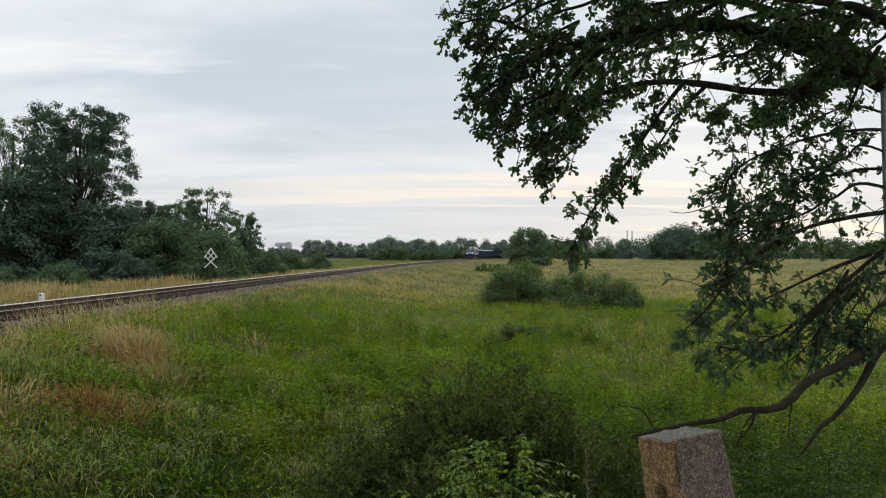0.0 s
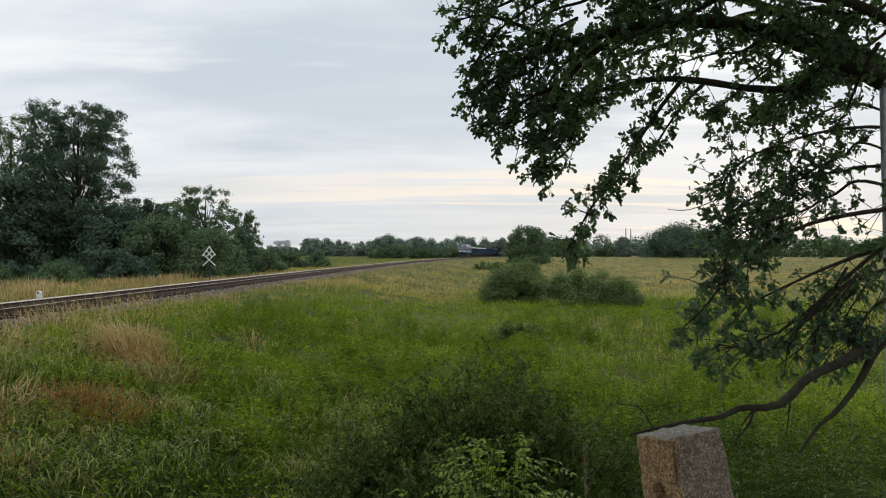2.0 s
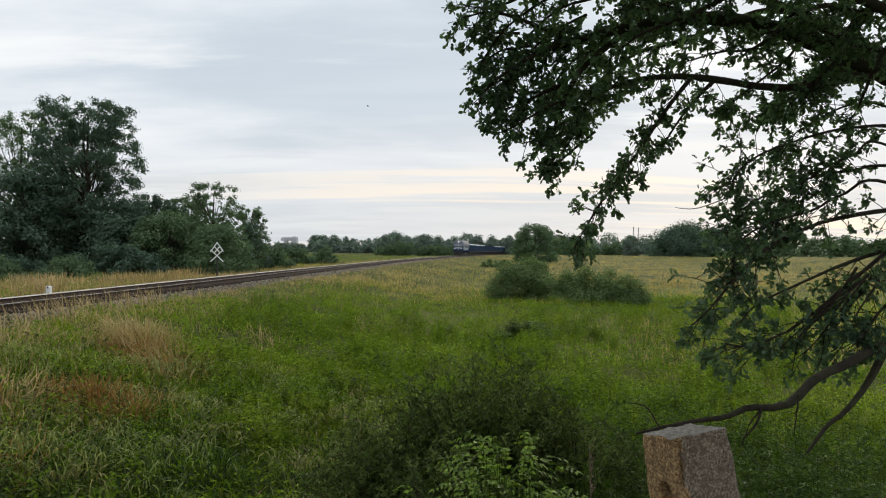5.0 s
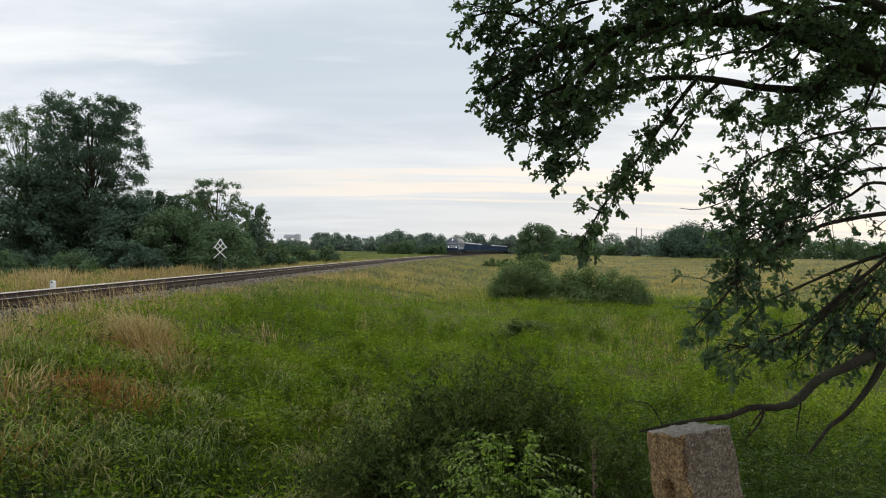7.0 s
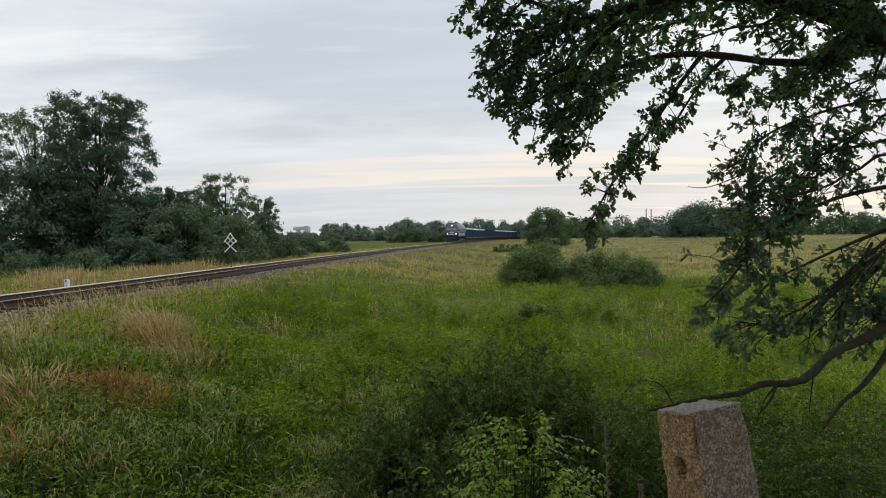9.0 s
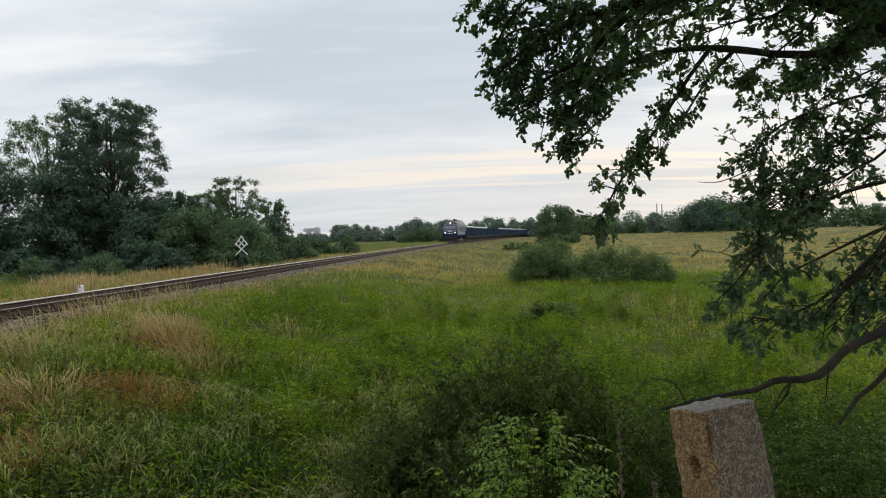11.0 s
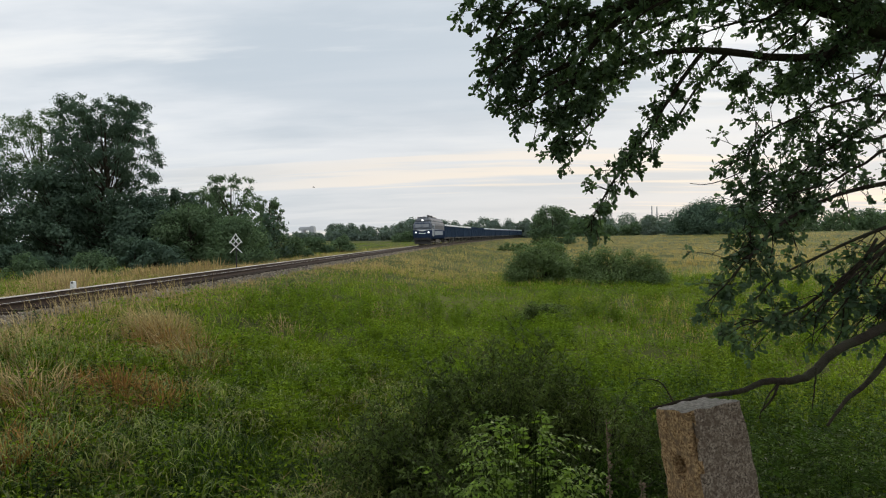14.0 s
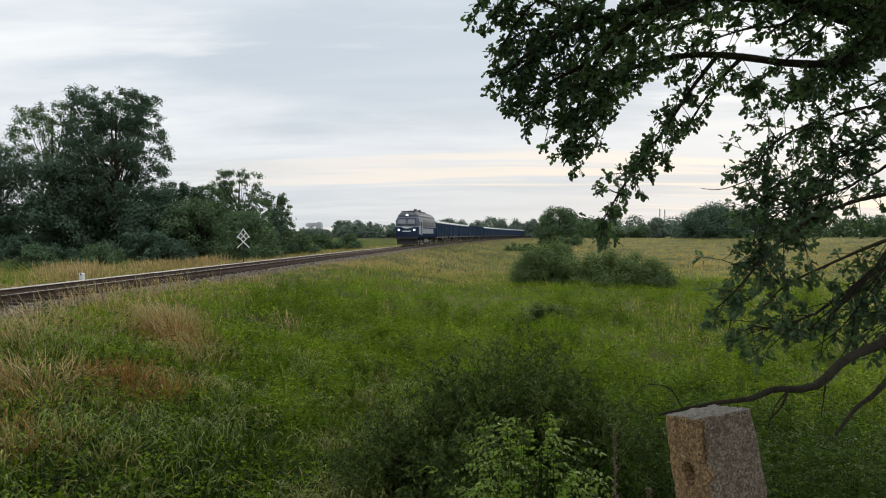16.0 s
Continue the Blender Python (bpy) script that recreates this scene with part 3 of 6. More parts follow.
def far_wood(name, label, x0, x1, y, height, vary, n, size, mat=HAZYLEAF):
    """A belt of distant trees."""
    k = max(8, int((x1 - x0) / (height * 0.22)))
    cx = np.linspace(x0, x1, k) + RNG.uniform(-1, 1, k) * height * 0.3
    top = height * (1 - vary + vary * 2 * vnoise(cx / (height * 0.9) + y, cx * 0 + y)) * RNG.uniform(0.85, 1.12, k)
    blobs, radii = [], []
    for x, h in zip(cx, top):
        for f in (0.12, 0.34, 0.58, 0.8):
            blobs.append((x + RNG.uniform(-0.2, 0.2) * h, y + RNG.uniform(-0.5, 0.5) * h, float(ground_z(x, y)) + h * f))
            radii.append(h * (0.30 if f < 0.7 else 0.2) * RNG.uniform(0.8, 1.2))
    thing(name, crown_mesh(name, np.array(blobs), np.array(radii), n, size, 0.95, 0.25, 0.25), mat, label, "woodland", "far woods", "stuff")


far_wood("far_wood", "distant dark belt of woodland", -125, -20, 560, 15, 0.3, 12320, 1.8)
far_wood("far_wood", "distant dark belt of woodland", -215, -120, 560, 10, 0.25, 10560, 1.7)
far_wood("wood_interior", "dark understorey trees filling the wood by the railway", -58, -24, 70, 6.5, 0.25, 24640, 0.38, TREELEAF)
far_wood("far_wood", "distant green trees beyond the railway", -36, 75, 330, 10.5, 0.2, 42240, 0.93, HAZYLEAF)
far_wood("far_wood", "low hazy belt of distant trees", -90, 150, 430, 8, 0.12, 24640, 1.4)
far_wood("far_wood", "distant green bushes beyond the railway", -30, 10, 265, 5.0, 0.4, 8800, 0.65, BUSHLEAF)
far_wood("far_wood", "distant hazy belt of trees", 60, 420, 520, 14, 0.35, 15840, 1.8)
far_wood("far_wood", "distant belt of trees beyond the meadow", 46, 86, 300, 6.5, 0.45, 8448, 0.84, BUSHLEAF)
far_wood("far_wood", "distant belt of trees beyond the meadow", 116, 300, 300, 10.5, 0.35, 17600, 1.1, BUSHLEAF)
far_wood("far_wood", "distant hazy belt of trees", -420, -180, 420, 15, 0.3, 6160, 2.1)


def make_towers():
    root = thing("industrial_silo", None, None, "pale grey concrete silo towers far behind the trees", "silo")
    root.location = (-226, 900, -6)
    for name, x0, x1, z0, h in (("tower", -8, -4, -1, 20), ("bridge_house", -12, 3, 20, 24), ("tower", 3, 10, -1, 25)):
        bm = bmesh.new()
        box(bm, x0, x1, -6, 6, z0, h, 0.3)
        box(bm, x0 + 1, x1 - 1, -4, 4, h, h + 1.2, 0.1)
        part(name, bm, CONCRETE, root)
    for x, h in ((262, 37), (269, 36)):
        mast = thing("lattice_mast", None, None, "slim grey lattice mast on the horizon", "mast", "masts on the horizon")
        mast.location = (x, 900, 0)
        for s in (-1, 1):
            bm = bmesh.new()
            rod(bm, (s * 1.2, 0, 0), (s * 0.3, 0, h), 0.35, 6)
            part("leg", bm, GALV, mast)
        bm = bmesh.new()
        for k in range(7):
            z, w = h * (0.1 + 0.12 * k), 1.2 - 0.9 * (0.1 + 0.12 * k)
            rod(bm, (-w, 0, z), (w, 0, z + 0.1 * h), 0.2, 5)
            rod(bm, (w, 0, z), (-w, 0, z + 0.1 * h), 0.2, 5)
        part("bracing", bm, GALV, mast)


make_towers()

# ---- the oak that overhangs the verge ----
OAK = thing("oak_tree", None, None, "old oak with drooping leafy limbs over the verge", "tree")
OAK_TWIGS = Tubes(3)
OAK_POS, OAK_DIR, OAK_NRM, OAK_SIZE = [], [], [], []


def leaf_rosette(tip, axis, n, size):
    d = unit(axis * 0.8 + 0.95 * RNG.normal(size=(n, 3)) + [0, 0, -0.15])
    OAK_POS.append(np.repeat(tip[None], n, 0) - axis * RNG.uniform(0, 0.07, (n, 1)) + 0.012 * RNG.normal(size=(n, 3)))
    OAK_DIR.append(d)
    OAK_NRM.append(unit(RNG.normal(size=(n, 3)) * 0.75 + [0, 0, 0.8]))
    OAK_SIZE.append(size * RNG.uniform(0.65, 1.2, n))


def oak_limb(r0, r1, leafy, points, bare=0.1, spread=0.27):
    """A limb through the points, with hanging twigs that end in tufts of leaves."""
    p = np.array(points)
    length = np.linalg.norm(np.diff(p, axis=0), axis=1).sum()
    line = smooth_line(p, max(8, int(length / 0.09)))
    line += 0.012 * np.cumsum(RNG.normal(size=line.shape) * 0.35, axis=0) * (0.5 if leafy > 0.3 else 0.35)
    limb = Tubes(9)
    limb.add(line, r0, r1, 0.06)
    part("limb", limb.mesh("limb"), BARK, OAK)
    d = unit(np.gradient(line, axis=0))
    count = int(length * 33 * leafy)
    start = bare
    for _ in range(count):
        i = int(len(line) * (start + (1 - start) * RNG.random() ** 0.8)) - 1
        s = line[i]
        reach = RNG.uniform(0.08, spread)
        way = unit(0.7 * d[i] + 0.75 * RNG.normal(size=3) + [0, 0, -0.15])
        mid, tip = s + way * reach * 0.55, s + way * reach + [0, 0, -0.10 * reach]
        tw = smooth_line([s, mid, tip], 5)
        OAK_TWIGS.add(tw, 0.0045, 0.0018)
        leaf_rosette(tip, unit(tip - mid), RNG.integers(8, 13), 0.058)
        if RNG.random() < 0.75:
            off = unit(way + 0.9 * RNG.normal(size=3))
            t2 = mid + off * reach * RNG.uniform(0.3, 0.6)
            OAK_TWIGS.add(smooth_line([mid, (mid + t2) / 2 + [0, 0, 0.01], t2], 4), 0.0035, 0.0015)
            leaf_rosette(t2, off, RNG.integers(6, 10), 0.054)
    if leafy > 0.3:
        leaf_rosette(line[-1], d[-1], 8, 0.072)


oak_limb(0.13, 0.012, 0.7, [(6.1, 6.6, 2.5), (4.74, 6.2, 3.05), (4.2, 6, 3.21), (3.45, 5.8, 3.44), (2.78, 5.6, 3.56), (2.1, 5.4, 3.56), (1.5, 5.3, 3.45), (1.03, 5.2, 3.29), (0.67, 5.1, 3.14), (0.4, 5, 2.85)], 0.38)
oak_limb(0.05, 0.008, 0.7, [(4.04, 5.95, 3.25), (3.67, 5.9, 3.21), (3.24, 5.7, 3.08), (2.68, 5.5, 3.03), (2.21, 5.3, 3.03), (1.79, 5.2, 3.02), (1.48, 5.1, 2.95), (1.24, 5, 2.85), (1.06, 5, 2.71), (0.93, 5, 2.41)], 0.55)
oak_limb(0.02, 0.005, 1.2, [(2.0, 5.25, 3.03), (1.77, 5.2, 2.74), (1.54, 5.1, 2.42), (1.32, 5, 2.14), (1.13, 4.95, 1.87), (0.98, 4.9, 1.6)], 0.1)
oak_limb(0.03, 0.006, 0.7, [(1.5, 5.3, 3.45), (1.1, 5.2, 3.09), (0.9, 5.1, 2.74), (0.81, 5.1, 2.44), (0.78, 5, 2.21)], 0.1)
oak_limb(0.025, 0.005, 0.66, [(1.03, 5.2, 3.29), (0.68, 5.2, 3.45), (0.36, 5.1, 3.5), (0.11, 5, 3.42)], 0.1)
oak_limb(0.03, 0.006, 0.7, [(2.1, 5.4, 3.56), (1.52, 5.4, 3.78), (1.08, 5.3, 3.89), (0.68, 5.2, 3.82), (0.27, 5.1, 3.68)], 0.1)
oak_limb(0.02, 0.005, 0.7, [(0.67, 5.1, 3.14), (0.44, 5, 2.98), (0.28, 5, 2.83), (0.22, 4.9, 2.65)], 0.1)
oak_limb(0.02, 0.005, 0.7, [(0.93, 5.3, 2.97), (0.69, 5.3, 2.84), (0.55, 5.2, 2.61)], 0.1)
oak_limb(0.06, 0.008, 0.36, [(6.1, 6.6, 2.5), (4.04, 6.8, 3.97), (3.13, 6.8, 4.34), (2.16, 6.6, 4.14), (1.54, 6.5, 3.7), (1.16, 6.4, 3.27), (0.99, 6.3, 3)], 0.38)
oak_limb(0.05, 0.008, 0.36, [(6.1, 6.6, 2.5), (4.6, 7.2, 3.99), (3.54, 7, 4.23), (2.53, 6.8, 3.85), (1.89, 6.7, 3.64), (1.39, 6.6, 3.2), (1.32, 6.5, 2.98)], 0.38)
oak_limb(0.05, 0.008, 0.5, [(6.1, 6.6, 3.2), (3.64, 5.2, 3.51), (3.23, 5.2, 3.65), (2.71, 5.1, 3.65), (2.26, 5.1, 3.7), (1.77, 5, 3.57), (1.33, 5, 3.48)], 0.38)
oak_limb(0.05, 0.008, 0.5, [(6.1, 6.6, 3.6), (4.37, 6, 4.23), (3.57, 6, 4.34), (2.72, 5.9, 4.29), (1.9, 5.8, 4.25), (1.13, 5.6, 4.22), (0.61, 5.4, 4.09)], 0.38)
oak_limb(0.04, 0.006, 0.5, [(3.45, 5.8, 3.44), (3.58, 5.6, 3.66), (3.12, 5.4, 3.68), (2.68, 5.3, 3.4), (2.35, 5.2, 3.18)], 0.1)
oak_limb(0.04, 0.006, 0.72, [(6.1, 6.6, 2.5), (4.62, 6.6, 3.61), (4.22, 6.6, 3.67), (3.75, 6.4, 3.49), (3.3, 6.2, 3.05), (3.03, 6.1, 2.89)], 0.38)
oak_limb(0.02, 0.005, 0.66, [(2.21, 5.3, 3.02), (2.04, 5.3, 2.86), (1.9, 5.3, 2.67), (1.75, 5.2, 2.46)], 0.1)
oak_limb(0.02, 0.005, 0.66, [(2.35, 5.1, 3.7), (1.86, 5, 3.44), (1.47, 4.9, 3.27), (1.19, 4.9, 3.03)], 0.1)
oak_limb(0.02, 0.005, 0.66, [(1.9, 5.8, 4.25), (1.34, 5.6, 3.86), (0.95, 5.5, 3.69), (0.61, 5.4, 3.37), (0.47, 5.4, 3.18)], 0.1)
oak_limb(0.02, 0.005, 0.66, [(1.13, 5.6, 4.22), (0.84, 5.5, 3.93), (0.52, 5.4, 3.71), (0.27, 5.3, 3.62), (0.13, 5.3, 3.65)], 0.1)
oak_limb(0.02, 0.005, 0.83, [(4.06, 5.8, 3.99), (3.64, 5.7, 3.59), (3.33, 5.6, 3.21), (3.08, 5.6, 2.91)], 0.1)
oak_limb(0.02, 0.005, 0.59, [(3.6, 5.2, 3.32), (3.46, 5.2, 3.09), (3.33, 5.2, 2.77), (3.19, 5.2, 2.58)], 0.1)
oak_limb(0.015, 0.004, 0.8, [(3.18, 5.6, 3.56), (2.93, 5.5, 3.28), (2.63, 5.4, 3.05), (2.37, 5.3, 2.86), (2.26, 5.3, 2.76)], 0.1)
oak_limb(0.015, 0.004, 0.8, [(3.54, 5.7, 3.29), (3.23, 5.6, 3.11), (2.95, 5.5, 2.93), (2.73, 5.4, 2.79)], 0.1)
oak_limb(0.02, 0.005, 0.54, [(4.08, 5.6, 3.66), (3.81, 5.5, 3.47), (3.55, 5.4, 3.32), (3.25, 5.3, 3.36), (2.95, 5.2, 3.42)], 0.1)
oak_limb(0.02, 0.005, 0.54, [(3.94, 5.4, 3.87), (3.67, 5.3, 3.64), (3.33, 5.2, 3.56), (2.99, 5.1, 3.56), (2.71, 5, 3.44)], 0.1)
oak_limb(0.02, 0.005, 0.62, [(4.78, 6.4, 3.55), (4.37, 6.3, 3.46), (4.02, 6.2, 3.38), (3.74, 6.1, 3.24), (3.52, 6, 3)], 0.1)
oak_limb(0.015, 0.004, 0.5, [(1.1, 5.4, 3.83), (0.77, 5.3, 3.67), (0.46, 5.2, 3.4), (0.29, 5.1, 3.14), (0.22, 5.1, 3.01)], 0.1)
oak_limb(0.015, 0.004, 0.5, [(1.21, 5.6, 3.67), (0.92, 5.5, 3.49), (0.7, 5.4, 3.27), (0.56, 5.4, 3.09), (0.46, 5.3, 2.82)], 0.1)
oak_limb(0.015, 0.004, 0.5, [(1.53, 5.8, 3.47), (1.19, 5.7, 3.35), (0.97, 5.6, 3.13), (0.84, 5.5, 2.93), (0.75, 5.5, 2.71)], 0.1)
oak_limb(0.028, 0.004, 0.28, [(6.1, 6.6, 1.7), (4.28, 5.6, 2.06), (3.71, 5.3, 1.96), (3.26, 5.1, 1.9), (2.93, 5, 1.83), (2.51, 4.8, 1.69), (2.2, 4.6, 1.52), (1.99, 4.5, 1.34), (1.79, 4.4, 1.17), (1.66, 4.3, 1.1)], 0.2, 0.4)
oak_limb(0.025, 0.004, 0.28, [(6.1, 6.6, 1.7), (3.88, 5.2, 1.77), (3.5, 5, 1.65), (3.03, 4.8, 1.39), (2.65, 4.6, 1.19), (2.36, 4.5, 1.04), (2.07, 4.4, 0.96), (1.85, 4.3, 0.99)], 0.2, 0.4)
oak_limb(0.017, 0.004, 0.28, [(3.38, 5, 1.6), (3, 4.9, 1.49), (2.64, 4.8, 1.35), (2.29, 4.7, 1.21), (2.08, 4.6, 1.05)], 0.1, 0.4)
oak_limb(0.022, 0.004, 0.39, [(6.1, 6.6, 2.5), (4.59, 6, 2.62), (4.06, 5.8, 2.74), (3.48, 5.6, 2.68), (3.03, 5.5, 2.56), (2.58, 5.3, 2.39), (2.37, 5.2, 2.23), (2.28, 5.1, 2.11)], 0.2, 0.4)
oak_limb(0.019, 0.004, 0.39, [(6.1, 6.6, 1.7), (4.37, 6, 2.36), (3.61, 5.8, 2.33), (3.08, 5.6, 2.21), (2.68, 5.4, 2.06), (2.4, 5.2, 1.91), (2.33, 5.2, 1.74)], 0.2, 0.4)
oak_limb(0.017, 0.004, 0.39, [(6.1, 6.6, 2.5), (4.48, 6.4, 3.03), (4.03, 6.3, 3.07), (3.63, 6.2, 2.91), (3.3, 6.1, 2.72), (3.11, 6, 2.54)], 0.2, 0.4)
oak_limb(0.017, 0.004, 0.39, [(6.1, 6.6, 1.7), (3.78, 5.4, 2.18), (3.29, 5.3, 2.08), (2.95, 5.2, 1.93), (2.53, 5, 1.83), (2.26, 4.9, 1.65), (2.17, 4.8, 1.39)], 0.38, 0.4)
oak_limb(0.014, 0.004, 0.45, [(6.1, 6.6, 1.7), (3.92, 5.6, 2.51), (3.52, 5.5, 2.44), (3.16, 5.4, 2.28), (2.87, 5.3, 2.08), (2.72, 5.2, 1.86)], 0.38, 0.4)
oak_limb(0.012, 0.004, 0.12, [(3.07, 4.8, 1.48), (2.74, 4.6, 1.19), (2.52, 4.5, 1.04), (2.38, 4.4, 0.96)], 0.1, 0.4)
oak_limb(0.017, 0.004, 0.2, [(6.1, 6.6, 1.7), (3.35, 4.6, 1.32), (3.06, 4.5, 1.2), (2.89, 4.4, 1.05), (2.79, 4.3, 0.99)], 0.38, 0.4)
oak_limb(0.02, 0.005, 0.25, [(6.1, 6.6, 1.7), (3.64, 5.2, 1.47), (3.31, 5.1, 1.29), (3.06, 5, 1.07), (2.91, 4.9, 0.93)], 0.2, 0.4)
oak_limb(0.006, 0.002, 0, [(2.3, 5.1, 2.06), (2.1, 5.05, 1.98), (1.92, 5, 1.93), (1.79, 5, 1.94)], 0.1, 0.4)
oak_limb(0.046, 0.0045, 0, [(6.1, 6.6, 1.7), (4.6, 5.7, 1.22), (3.21, 4.6, 0.98), (2.59, 4.1, 0.9), (2.15, 3.7, 0.88), (1.84, 3.4, 0.81), (1.63, 3.2, 0.82), (1.39, 3.0, 0.86), (1.21, 2.85, 0.85), (0.93, 2.65, 0.87), (0.72, 2.5, 0.87)], 0.38, 0.4)
oak_limb(0.034, 0.008, 0, [(3.4, 4.75, 1.01), (3.08, 4.5, 0.9), (2.83, 4.3, 0.72), (2.56, 4.1, 0.58), (2.32, 3.9, 0.53), (2.15, 3.8, 0.41)], 0.4, 0.4)
oak_limb(0.009, 0.0025, 0.04, [(3.09, 4.7, 1.43), (2.86, 4.6, 1.28), (2.55, 4.5, 1.1), (2.2, 4.4, 0.84)], 0.3, 0.3)
oak_limb(0.009, 0.0025, 0.04, [(3.09, 4.7, 1.43), (2.81, 4.6, 1.15), (2.55, 4.5, 0.92), (2.32, 4.4, 0.8)], 0.3, 0.3)
oak_limb(0.009, 0.0025, 0.04, [(3.04, 4.7, 1.39), (2.73, 4.6, 1.21), (2.49, 4.5, 1.0), (2.38, 4.4, 0.77)], 0.3, 0.3)
oak_limb(0.009, 0.0025, 0.04, [(3.0, 4.7, 1.37), (2.73, 4.6, 1.07), (2.63, 4.5, 0.84), (2.45, 4.4, 0.66)], 0.3, 0.3)
oak_limb(0.009, 0.0025, 0.04, [(3.17, 4.7, 1.39), (2.94, 4.6, 1.15), (2.79, 4.5, 0.96), (2.61, 4.4, 0.82)], 0.3, 0.3)
oak_limb(0.006, 0.002, 0, [(1.57, 3.2, 0.8), (1.52, 3.2, 0.74), (1.5, 3.2, 0.67)], 0.3, 0.15)
oak_limb(0.006, 0.002, 0, [(1.76, 3.2, 0.88), (1.75, 3.2, 0.78), (1.74, 3.2, 0.68)], 0.3, 0.15)
oak_limb(0.0035, 0.0015, 0, [(0.87, 2.6, 0.88), (0.82, 2.6, 0.96), (0.73, 2.6, 0.98)], 0.3, 0.15)
oak_limb(0.007, 0.003, 0.1, [(1.5, 3.05, 0.84), (1.45, 3.0, 0.79), (1.4, 3.0, 0.73), (1.39, 3.0, 0.69)], 0.1, 0.4)
oak_limb(0.012, 0.004, 0.62, [(0.88, 5.1, 2.92), (0.61, 5.1, 2.79), (0.38, 5.1, 2.69), (0.25, 5.1, 2.6)], 0.1, 0.22)
oak_limb(0.012, 0.004, 0.62, [(0.86, 5.0, 2.76), (0.64, 5.0, 2.64), (0.48, 5.0, 2.55), (0.37, 5.0, 2.51)], 0.1, 0.22)
oak_limb(0.012, 0.004, 0.62, [(0.76, 5.2, 3.08), (0.48, 5.2, 3.0), (0.32, 5.2, 2.94), (0.26, 5.2, 2.9)], 0.1, 0.22)
oak_limb(0.012, 0.004, 0.62, [(1.11, 5.2, 2.71), (0.84, 5.2, 2.58), (0.7, 5.2, 2.49), (0.61, 5.2, 2.47)], 0.1, 0.22)
oak_limb(0.012, 0.004, 0.62, [(1.18, 5.1, 2.55), (0.97, 5.1, 2.38), (0.84, 5.1, 2.27), (0.78, 5.1, 2.2)], 0.1, 0.22)
oak_limb(0.012, 0.004, 0.62, [(0.69, 5.3, 3.3), (0.45, 5.3, 3.26), (0.34, 5.3, 3.2), (0.27, 5.3, 3.13)], 0.1, 0.22)
oak_limb(0.012, 0.004, 0.62, [(0.57, 5.1, 3.33), (0.35, 5.1, 3.33), (0.22, 5.1, 3.35), (0.13, 5.1, 3.38)], 0.1, 0.22)
oak_limb(0.02, 0.005, 0.66, [(2.97, 5.4, 3.68), (2.63, 5.4, 3.34), (2.25, 5.3, 3.26), (1.89, 5.2, 3.14)], 0.1)

# wide crown added overhead, out of view, to shade the verge and lane behind
CROWN_C, CROWN_R = [], []
for k in range(84):
    a, u = RNG.uniform(0, 2 * np.pi), math.sqrt(RNG.random())
    x, y = 2.8 + 7.0 * u * math.cos(a), 3.0 + 6.8 * u * math.sin(a)
    low = max(3.9, 2.0 + 0.45 * y)
    CROWN_C.append((x, y, low + 1.3 + RNG.random() * 2.6 * (1 - 0.6 * u)))
    CROWN_R.append(RNG.uniform(0.7, 1.25))
part("upper_crown", crown_mesh("upper_crown", np.array(CROWN_C), np.array(CROWN_R), 38000, 0.22), OAKLEAF, OAK)
for k in range(10):
    c = CROWN_C[k * 7]
    limb = Tubes(7)
    limb.add(smooth_line([(6.1, 6.7, 3.4 + 0.2 * k), ((6.1 + c[0]) / 2, (6.7 + c[1]) / 2, max(5.2, c[2] - 0.2)), c], 14), 0.09, 0.02)
    part("limb", limb.mesh("limb"), BARK, OAK)
OAK_TRUNK = Tubes(14)
OAK_TRUNK.add(smooth_line([(6.35, 6.7, -1.9), (6.25, 6.65, -0.8), (6.15, 6.6, 0.8), (6.1, 6.6, 2.6), (6.0, 6.7, 4.6), (6.1, 6.8, 7.0)], 26), 0.42, 0.12, 0.04)
part("trunk", OAK_TRUNK.mesh("trunk"), BARK, OAK)
part("twig_mass", OAK_TWIGS.mesh("twig_mass"), BARK, OAK)["kind"] = "stuff"
part("leaves", leaves_mesh("leaves", np.vstack(OAK_POS), np.vstack(OAK_DIR), np.vstack(OAK_NRM), np.concatenate(OAK_SIZE), OAK_T), OAKLEAF, OAK, "dark green lobed oak leaves")


